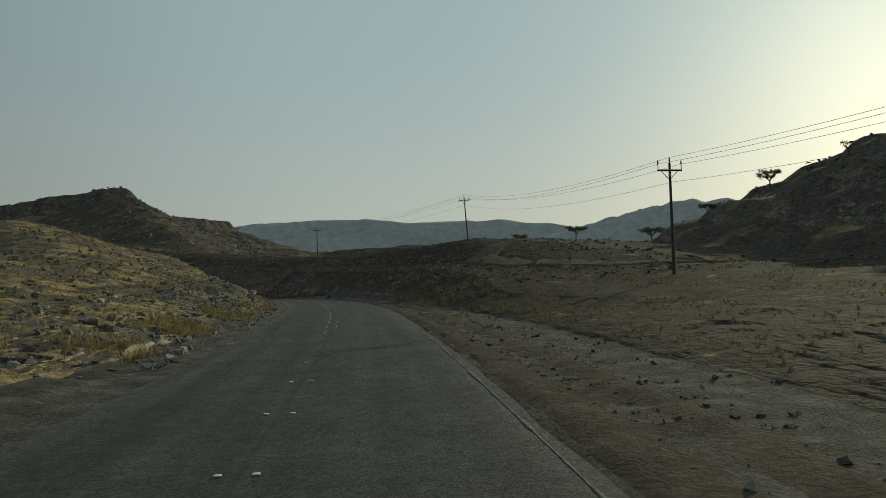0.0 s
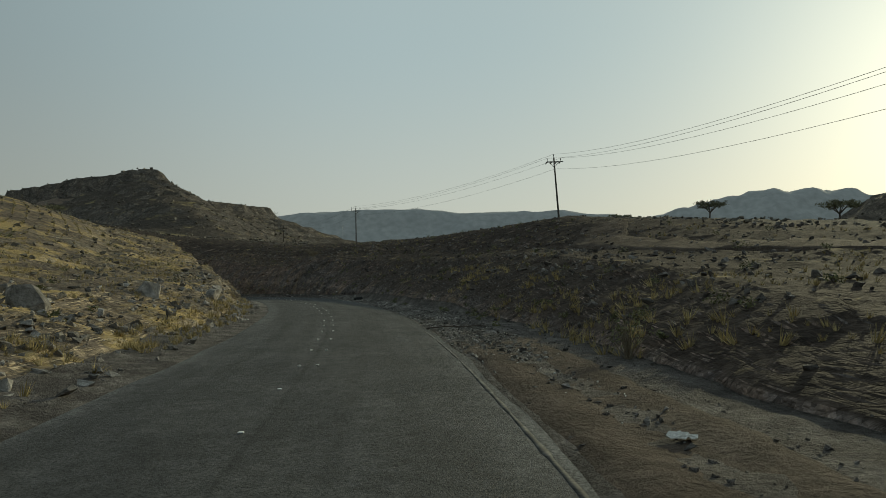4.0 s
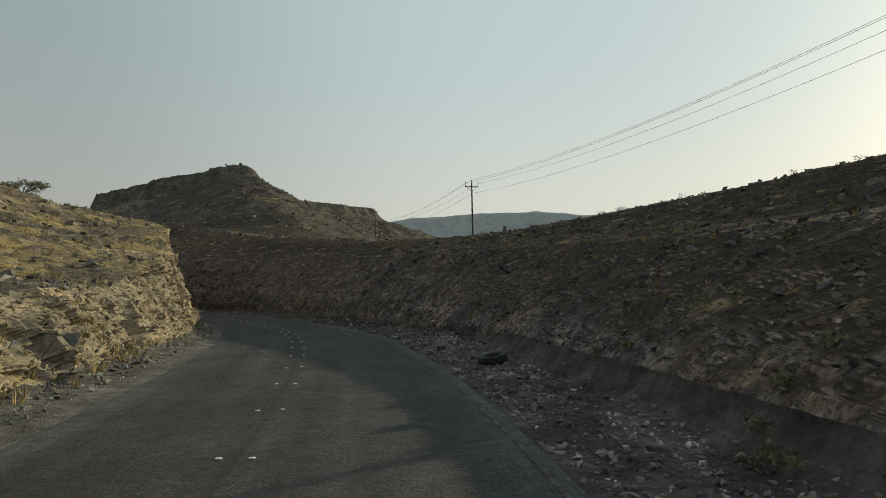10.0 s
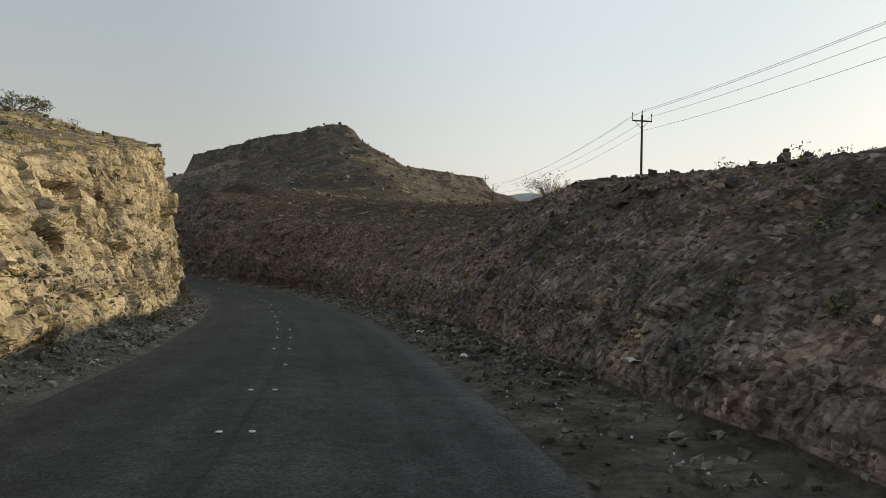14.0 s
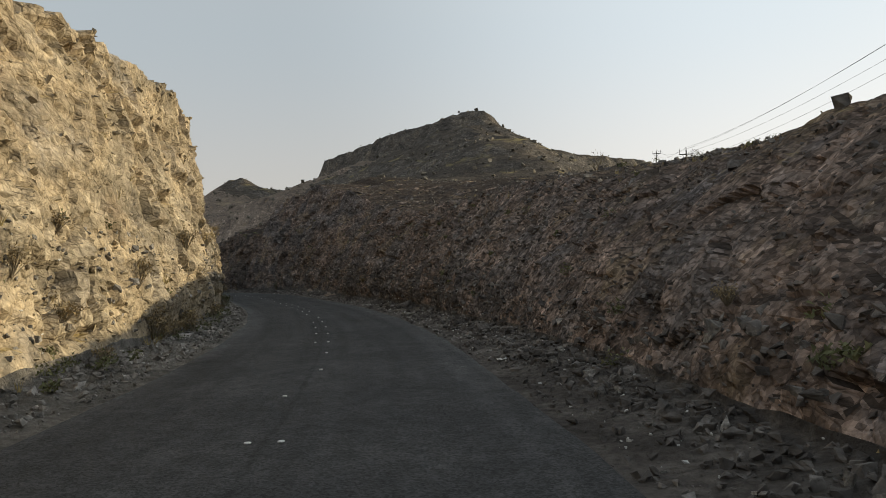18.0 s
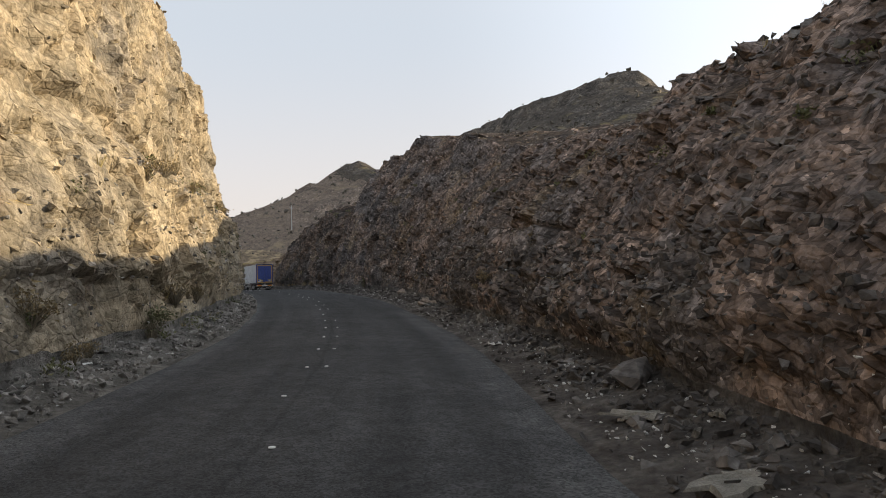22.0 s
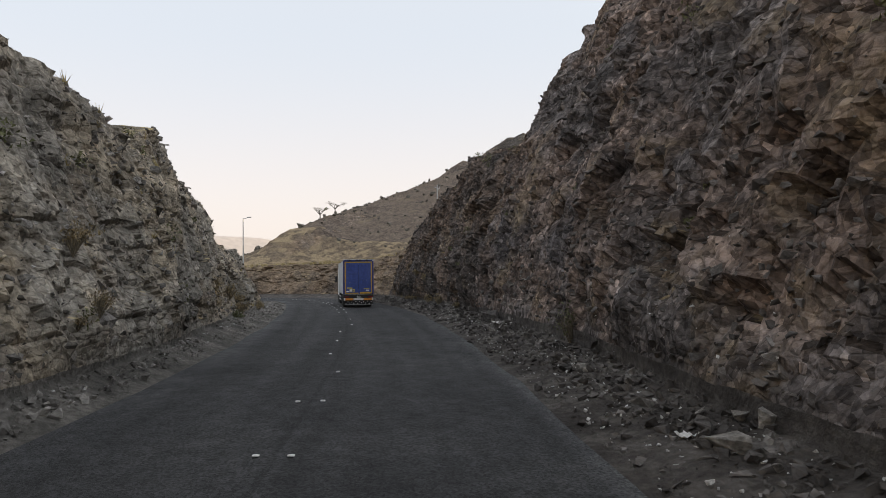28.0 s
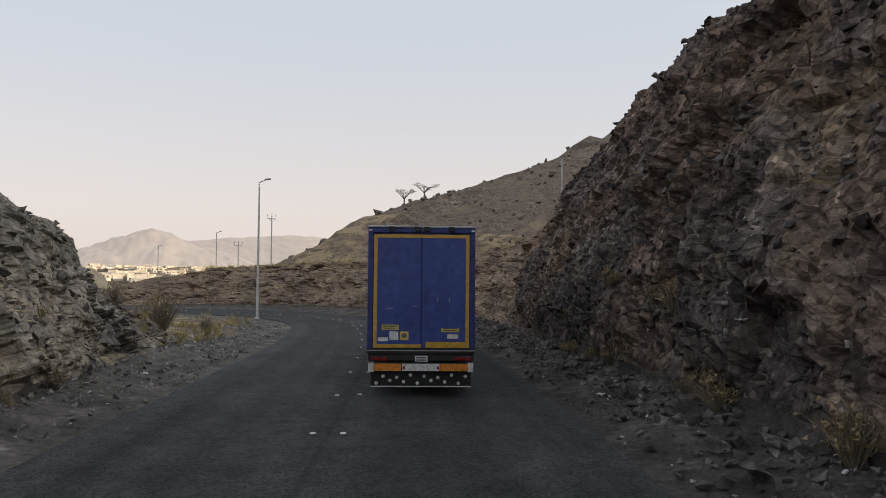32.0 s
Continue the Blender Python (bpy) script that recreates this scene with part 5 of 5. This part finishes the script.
b = bush("dead_bush", 4, 1.6, 2.0, 34, 30, "leafless pale bush on the crest of the cutting")
b.matrix_world = pose(_p.x, _p.y, _p.z - 0.1)
_p = surf(61.5, 7.4)
b = bush("cactus_bush", 6, 1.5, 1.3, 26, 160, "stiff grey green bush at the field edge", SHRUB)
b.matrix_world = pose(_p.x, _p.y, _p.z - 0.1)
_p = surf(280.9, 5.6)
b = bush("verge_bush", 8, 1.5, 1.3, 22, 240, "leafy grey green bush at the foot of the rock", SHRUB)
b.matrix_world = pose(_p.x, _p.y, _p.z - 0.1)
for k, (s, d, h) in enumerate(((331, -10.4, 1.9), (334, -11.5, 1.6), (329, -11.8, 1.3), (337, -10.0, 1.2))):
    _p = surf(s, d)
    b = bush("tall_dry_grass", 20 + k, h, h * 0.9, 90, 60, "tall straw-coloured dry grass clump beside the road", DRY_GRASS)
    b.matrix_world = pose(_p.x, _p.y, _p.z - 0.1)

SCRUB_LEAF = material("straw_brown_scrub", [(0.17, 0.125, 0.06), (0.28, 0.21, 0.11), (0.36, 0.28, 0.15)], 1.5, 0.9, 0.0, random_tone=0.35)
SCRUB = [bush("dry_scrub", 40 + k, 1.0 + 0.15 * k, 1.5, 46, 260, "straw-brown dry scrub at the foot of the rock", SCRUB_LEAF) for k in range(3)]
for k, (s0, s1, d0, d1, lo, hi) in enumerate([(300, 330, 4.7, 5.5, 0.4, 0.85)] * 14 + [(188, 262, -8.2, -9.3, 0.5, 1.2)] * 30 + [(268, 318, -7.6, -8.6, 0.4, 0.9)] * 16 + [(160, 240, 5.2, 6.6, 0.3, 0.7)] * 10):
    _p = surf(rnd.uniform(s0, s1), rnd.uniform(d0, d1))
    b = SCRUB[k] if k < 3 else copy_thing(SCRUB[k % 3], Matrix.Identity(4))
    tagged(b, "straw-brown dry scrub at the foot of the rock", "bush", "dry scrub along the rock")
    b.matrix_world = pose(_p.x, _p.y, _p.z - 0.05, 0, 0, rnd.uniform(0, 360)) @ Matrix.Scale(rnd.uniform(lo, hi), 4)
_p = surf(232, -8.1)
b = bush("green_bush", 61, 1.2, 1.7, 40, 500, "grey green bush growing at the foot of the tan rock", SHRUB)
b.matrix_world = pose(_p.x, _p.y, _p.z - 0.05)

# ---- power line ----
POLE = material("dark_weathered_pole", [(0.035, 0.03, 0.027), (0.075, 0.065, 0.055)], 2.0, 0.85, 0.3, stretch=(1, 1, 0.1))
INSUL = material("brown_glazed_insulator", [(0.05, 0.03, 0.02), (0.08, 0.045, 0.03)], 5.0, 0.3, 0.0)
WIRE = material("dull_wire", [(0.05, 0.05, 0.05), (0.09, 0.09, 0.09)], 3.0, 0.6, 0.0)
GALV = material("pale_galvanised_steel", [(0.42, 0.43, 0.43), (0.58, 0.58, 0.57)], 2.0, 0.5, 0.05, metal=0.3)


def power_pole(height, strain=False, pale=False):
    """A timber pole with a cross arm and insulators; x runs along the arm."""
    top = new("power_pole")
    tagged(top, "pale steel power pole with a cross arm" if pale else "dark timber power pole with a cross arm and insulators" if not strain else "dark timber strain pole with hanging insulator strings", "power pole", "power line poles")
    wood = GALV if pale else POLE
    part("pole", rods(((0, 0, -1.5), (0, 0, height), 0.16, 0.10), seg=10), wood, top)
    part("cross_arm", boxes((-1.15, 1.15, -0.06, 0.06, height - 0.75, height - 0.6), bevel=0.01), wood, top)
    for sgn in (-1, 1):
        part("brace", rods(((0, 0.07, height - 1.5), (sgn * 0.75, 0.07, height - 0.75), 0.03), seg=5), wood, top)
    for x in (-1.1, 0.0, 1.1):
        z = height - 0.6 if x else height
        up = 0.5 if x and not strain else 0.18
        part("pin", rods(((x, 0, z), (x, 0, z + up + 0.04), 0.035), seg=5), wood, top)
        part("insulator", rods(((x, 0, z + up), (x, 0, z + up + 0.16), 0.08, 0.06), ((x, 0, z + up + 0.14), (x, 0, z + up + 0.3), 0.07, 0.04), seg=8), INSUL, top)
    if strain:
        for x in (-1.1, -0.35, 0.45, 1.1):
            for sgn in (-1, 1):
                part("insulator_string", rods(((x, sgn * 0.1, height - 0.66), (x + 0.1 * sgn, sgn * 0.85, height - 0.8), 0.075), seg=7), INSUL, top)
    part("stay_band", rods(((0, 0, height - 1.15), (0, 0, height - 1.0), 0.13), seg=10), GALV, top)
    return top


POLES = [(35.0, -22.0, 11.6, False), (20.3, 60.0, 12.05, False), (5.2, 144.3, 19.25, True), (-37.0, 208.0, 18.4, False), (-77.0, 280.0, 19.3, False), (-103, 352, 31, False)]
ends = []
for k, (x, y, ztop, strain) in enumerate(POLES):
    a = POLES[max(k - 1, 0)]
    b = POLES[min(k + 1, len(POLES) - 1)]
    turn = math.degrees(math.atan2(b[1] - a[1], b[0] - a[0])) - 90
    zg = ground_at(x, y)
    h = min(max(ztop - zg, 8.0), 12.5)
    o = power_pole(h, strain)
    lean = Matrix.Rotation(radians(-3.5), 4, "Y") if strain else Matrix.Identity(4)
    o.matrix_world = pose(x + (0.7 if strain else 0), y, ztop - h) @ lean @ pose(0, 0, 0, 0, 0, turn)
    ends.append([o.matrix_world @ Vector(v) for v in ((-1.1, 0, h - 0.12), (0, 0, h + 0.46), (1.1, 0, h - 0.12), (0.2, 0, h - 1.7))])


def cable(a, b, sag, radius):
    cu = bpy.data.curves.new("wire", "CURVE")
    cu.dimensions, cu.bevel_depth, cu.bevel_resolution = "3D", radius, 1
    sp = cu.splines.new("POLY")
    n = 22
    sp.points.add(n)
    for i in range(n + 1):
        t = i / n
        p = a.lerp(b, t)
        sp.points[i].co = (p.x, p.y, p.z - sag * 4 * t * (1 - t), 1)
    return cu


line = new("power_line")
tagged(line, "thin dark power cables strung between the timber poles", "power line")
for a, b in zip(ends, ends[1:]):
    for k, (p, q) in enumerate(zip(a, b)):
        cu = cable(p, q, (q - p).length * 0.018, 0.014)
        cu.materials.append(WIRE)
        w = new("cable", cu)
        w.parent = line


# ---- street lamps and thin poles by the far bend ----
def street_lamp(height):
    top = new("street_lamp")
    tagged(top, "tall pale steel street lamp at the road edge", "street lamp", "street lamps at the bend")
    part("mast", rods(((0, 0, -0.5), (0, 0, height), 0.13, 0.06), seg=10), GALV, top)
    part("base_plate", boxes((-0.2, 0.2, -0.2, 0.2, -0.4, 0.12), bevel=0.03), GALV, top, "pale concrete footing")
    part("arm", rods(((0, 0, height - 0.05), (1.3, 0, height + 0.12), 0.05, 0.04), seg=8), GALV, top)
    part("lamp_head", boxes((1.05, 1.75, -0.13, 0.13, height + 0.05, height + 0.19), bevel=0.03), GALV, top, "flat grey lamp head")
    return top


for x, y, z, h in ((-210.4, 249.4, -4.05, 11.7), (-279, 253, -7.0, 13.5), (-300, 244, -7.5, 12.0)):
    o = street_lamp(h)
    o.matrix_world = pose(x, y, z, 0, 0, 20)
for x, y, h in ((-249, 306, 7.5), (-297.7, 266, 11.5), (-318.5, 262, 10.0), (-97, 470, 10)):
    o = power_pole(h, pale=True)
    o.matrix_world = pose(x, y, ground_at(x, y), 0, 0, -60)

# ---- town in the plain ----
PLASTER = material("pale_plaster", [(0.42, 0.37, 0.30), (0.62, 0.57, 0.49)], 0.05, 0.9, 0.1, random_tone=0.35)
DARK_GLASS = material("dark_window", [(0.03, 0.035, 0.04), (0.05, 0.055, 0.06)], 2.0, 0.2, 0.0)
for k in range(170):
    x, y = rnd.uniform(-1750, -900), 0.0
    y = 245 - (x + 150) * rnd.uniform(-0.11, 0.13)
    w, l, h = rnd.uniform(8, 28), rnd.uniform(8, 20), rnd.choice((3, 3, 3.5, 3.5, 4, 6))
    z = ground_at(x, y)
    b = new("town_building")
    tagged(b, "pale flat-roofed building in the distant town", "building", "buildings of the town")
    b.matrix_world = pose(x, y, z - 1, 0, 0, rnd.uniform(-15, 15))
    part("house_wall", boxes((-w / 2, w / 2, -l / 2, l / 2, 0, h + 1)), PLASTER, b)
    part("parapet", boxes((-w / 2 - 0.2, w / 2 + 0.2, -l / 2 - 0.2, l / 2 + 0.2, h + 1, h + 1.5)), PLASTER, b)
    if w > 14:
        for i in range(3):
            yy = -l / 3 + i * l / 3
            part("window", boxes((w / 2, w / 2 + 0.1, yy - 1, yy + 1, h * 0.5, h * 0.5 + 1.6)), DARK_GLASS, b)

# ---- road paint and studs ----
def strip(name, mat, s0, s1, d, width, lift, label, wear=0.0, step=0.8, thick=0.006):
    s = np.arange(s0, s1, step)
    w = np.stack([s * 0.9, s * 0, s * 0 + d], 1)
    edge = width / 2 * (1 - wear * np.clip(0.5 + 0.9 * fbm(w, 3, 7), 0, 1))
    h = 0.06 - 0.02 * abs(d + 1.8) / 4.5 + lift
    pts = np.stack([road(s, d - edge, h - thick), road(s, d - edge, h), road(s, d + edge, h), road(s, d + edge, h - thick)], 1).reshape(-1, 3)
    return tagged(sheet(name, grid_mesh(name, pts, len(s), 4), mat), label, "road marking", kind="structure")


strip("edge_line_right", PAINT_WHITE, -80, 118, 2.62, 0.16, 0.005, "worn white edge line on the asphalt", 0.9, step=0.4, thick=0.004)

stud_bm = boxes((-0.055, 0.055, -0.05, 0.05, 0, 0.028), bevel=0.02)
STUD = bpy.data.meshes.new("road_stud")
stud_bm.to_mesh(STUD)
stud_bm.free()
STUD.materials.append(WHITE)
for k in range(92):
    s = -12 + 4.4 * k
    for d in (-1.72, -2.25):
        if rnd.random() < 0.22:
            continue
        o = new("road_stud", STUD)
        p = road(s + rnd.uniform(-0.1, 0.1), d, 0.064)
        o.parent = ROAD
        o.matrix_world = pose(*p, 0, 0, math.degrees(np.interp(s, S, HEAD)))

# ---- dirt beside the start of the drive ----
def drape(name, mat, s0, s1, d0, d1, label, lift=0.035):
    s = np.arange(s0, s1, 0.5)
    d = np.linspace(d0, d1, 10)
    pts = []
    for a in s:
        wob = 0.35 * noise.noise((a / 5, 1.0, 2.0))
        for j, b in enumerate(d):
            p = surf(a, b + (wob if j in (0, 9) else 0))
            q = road(a, b + (wob if j in (0, 9) else 0), 0)
            rut = 0.05 * math.sin((b - 3.0) * 2.6 + 0.8 * noise.noise((a / 8, 0, 0)))
            pts.append((q[0], q[1], p.z + ((lift + rut) * min(1.0, (s1 - a) / 6) if 0 < j < 9 else -0.02)))
    return tagged(sheet(name, grid_mesh(name, np.array(pts), len(s), 10), mat), label, "dirt shoulder", kind="structure")


drape("dirt_shoulder", DIRT, -80, 70, 3.05, 6.3, "rutted reddish dirt shoulder beside the asphalt")


def dirt_road(name, pts, width, label):
    out, n = [], 0
    for k in range(len(pts) - 1):
        for i in range(24):
            t = i / 24
            x, y = (pts[k][0] * (1 - t) + pts[k + 1][0] * t, pts[k][1] * (1 - t) + pts[k + 1][1] * t)
            dx, dy = pts[k + 1][0] - pts[k][0], pts[k + 1][1] - pts[k][1]
            l = math.hypot(dx, dy)
            for q, lift in ((-0.6, -0.3), (-0.5, 0.14), (-0.2, 0.12), (0.2, 0.12), (0.5, 0.14), (0.6, -0.3)):
                gx, gy = x - dy / l * width * q, y + dx / l * width * q
                out.append((gx, gy, ground_at(gx, gy) + lift))
            n += 1
    return tagged(sheet(name, grid_mesh(name, np.array(out), n, 6, flip=True), DIRT), label, "dirt road", kind="structure")


dirt_road("dirt_road", [(75, 62), (45, 68), (22, 78), (10, 92), (6, 108), (10, 128)], 5.0, "pale dirt track winding up the dry hillside")

# ---- things lying about ----
def flat_tyre():
    top = new("old_tyre")
    tagged(top, "discarded black lorry tyre lying on the verge", "tyre")
    bm = bmesh.new()
    ring(bm, 0.52, 0.30, 0.30)
    t = part("casing", bm, RUBBER, top, flat=False)
    t.rotation_euler = (0, radians(90), 0)
    t.location = (0, 0, 0.15)
    return top


_p = surf(123.4, 4.95)
o = flat_tyre()
o.matrix_world = pose(_p.x, _p.y, _p.z + 0.03, 6, -8, 0)

_p = surf(75.5, 4.6)
bm = bmesh.new()
pts = [Vector((-1.6, 0, 0.04)), Vector((-0.7, 0.12, 0.1)), Vector((0.2, 0.05, 0.07)), Vector((1.0, 0.2, 0.12)), Vector((1.5, 0.12, 0.05))]
for a, b in zip(pts, pts[1:]):
    rod(bm, a, b, 0.035, 0.03, 6)
rod(bm, pts[3], (1.35, 0.45, 0.2), 0.02, 0.01, 5)
o = part("fallen_branch", bm, BARK)
tagged(o, "fallen bare branch on the dirt shoulder", "branch")
o.matrix_world = pose(_p.x, _p.y, _p.z + 0.02, 0, 0, 8)

PILLAR_AT = (-26, 168)
bm = bmesh.new()
box(bm, -0.2, 0.2, -0.18, 0.18, -0.4, 0.62, 0.05)
box(bm, -0.15, 0.15, -0.14, 0.14, 0.62, 0.8, 0.05)
o = part("stone_marker", bm, STONE)
tagged(o, "small squared stone marker on the crest", "marker stone")
stand(o, *PILLAR_AT)

PAPER = material("dirty_white_scrap", [(0.45, 0.44, 0.42), (0.70, 0.69, 0.66)], 6.0, 0.8, 0.3, random_tone=0.25)


def scrap(seed):
    """A crumpled scrap of paper or plastic."""
    r = random.Random(seed)
    bm = bmesh.new()
    bmesh.ops.create_grid(bm, x_segments=4, y_segments=4, size=0.5)
    for v in bm.verts:
        v.co += Vector((r.uniform(-0.1, 0.1), r.uniform(-0.1, 0.1), r.uniform(0, 0.28)))
    res = bmesh.ops.extrude_face_region(bm, geom=bm.faces[:])
    for v in [g for g in res["geom"] if isinstance(g, bmesh.types.BMVert)]:
        v.co.z += 0.03
    return part("litter_scrap", bm, PAPER)


first = [scrap(k) for k in range(4)]
for k in range(56):
    side = 1 if k % 3 else -1
    s, d = rnd.uniform(15, 335), (rnd.uniform(3.4, 6.2) if side > 0 else rnd.uniform(6.8, 9.2))
    if 30 < s < 45:
        d = 6.2
    p = surf(s, side * d)
    size = rnd.choice((0.12, 0.16, 0.2, 0.28, 0.4))
    o = first[k] if k < 4 else copy_thing(first[k % 4], Matrix.Identity(4))
    tagged(o, "crumpled dirty white litter scrap on the verge", "litter", "litter along the road")
    o.matrix_world = Matrix.LocRotScale((p.x, p.y, p.z + 0.02), Euler((0, 0, rnd.uniform(0, 6.3))), (size, size * 0.7, size))
for s, d, size in ((289.3, 5.0, 0.8), (289.9, 5.3, 0.4), (261.5, 5.0, 0.5)):
    p = surf(s, d)
    o = copy_thing(first[1], Matrix.Identity(4))
    tagged(o, "large torn white plastic sheet among the stones", "litter", "litter along the road")
    o.matrix_world = Matrix.LocRotScale((p.x, p.y, p.z + 0.03), Euler((0, 0, s)), (size, size * 0.5, size * 0.5))

pieces = []
for side, count, s0, s1, d0, d1 in ((1, 1900, 20, 340, 3.2, 6.0), (1, 2400, 195, 300, 3.3, 5.6), (-1, 1300, 120, 335, 6.7, 9.0)):
    for v, t in stones(side, count, s0, s1, d0, d1, 0.025, 0.11, 2.5):
        pieces.append((v, t))
tagged(new("litter_specks", stuff_mesh("litter_specks", pieces, PAPER)), "small white scraps and pale chips strewn along the verge", "litter", kind="stuff")

PLASTER_LUMP = material("pale_dried_plaster", [(0.13, 0.12, 0.10), (0.25, 0.23, 0.195)], 5.0, 0.95, 0.6, 20.0)


def lump(seed, length, width):
    """A flattened, cracked lump with a ragged rim."""
    r = random.Random(seed)
    bm = bmesh.new()
    rings = []
    for k, h in ((1.0, 0.0), (0.93, 0.045), (0.6, 0.06)):
        rings.append([bm.verts.new((math.cos(a) * length * k * q, math.sin(a) * width * k * q, h + r.uniform(-0.02, 0.03))) for a, q in ((2 * math.pi * i / 22, 0.72 + 0.8 * noise.noise((math.cos(i * 0.2856) * 2, math.sin(i * 0.2856) * 2, seed))) for i in range(22))])
    for p, q in zip(rings, rings[1:]):
        for i in range(22):
            bm.faces.new((p[i], p[(i + 1) % 22], q[(i + 1) % 22], q[i]))
    bm.faces.new(rings[-1])
    return part("plaster_lump", bm, PLASTER_LUMP)


for k, (s, d, l, w) in enumerate(((217.2, 4.2, 0.75, 0.4), (213.9, 4.0, 0.7, 0.4), (216.3, 4.9, 0.3, 0.2))):
    p = surf(s, d)
    o = lump(k + 1.5, l, w)
    tagged(o, "flattened pale lump of dried plaster on the dark verge", "rubble", "plaster lumps on the verge")
    o.matrix_world = pose(p.x, p.y, p.z + 0.01, 0, 0, 40 + 30 * k)

# ---- boulders ----
PINK_STONE = material("pale_pinkish_boulder", [(0.26, 0.21, 0.17), (0.40, 0.33, 0.27)], 0.8, 0.95, 0.7, 4.0, random_tone=0.15)
for k, (s, d, size, pale) in enumerate(((249.6, 4.0, 0.5, True), (250.4, 4.4, 0.65, True), (251.3, 4.2, 0.4, True), (252.0, 4.7, 0.5, True), (248.9, 4.5, 0.5, True), (219.5, 4.8, 0.95, False), (262.0, 5.0, 0.7, True), (199.0, 4.9, 0.5, False), (238.5, -8.0, 0.7, False), (276.5, -7.6, 0.8, False), (292.0, 5.0, 0.8, False), (96, -10.5, 1.2, False), (84, -12.5, 1.5, False), (70, -13.5, 1.3, False), (108, -10.8, 1.0, False), (58, -14.5, 1.4, False))):
    p = surf(s, d)
    me = stone_mesh(300 + k, 0.75, 22, 0.05)
    me.materials.append(PINK_STONE if pale else STONE_DARK if d > 0 else STONE)
    o = new("boulder", me)
    tagged(o, "pale pinkish broken boulder at the foot of the rock" if pale else "angular grey boulder resting on the verge", "boulder", "boulders beside the road")
    o.matrix_world = Matrix.LocRotScale((p.x, p.y, p.z + size * 0.2), Euler((0.1 * k, 0.2, k)), (size * 1.1, size, size * 0.9))
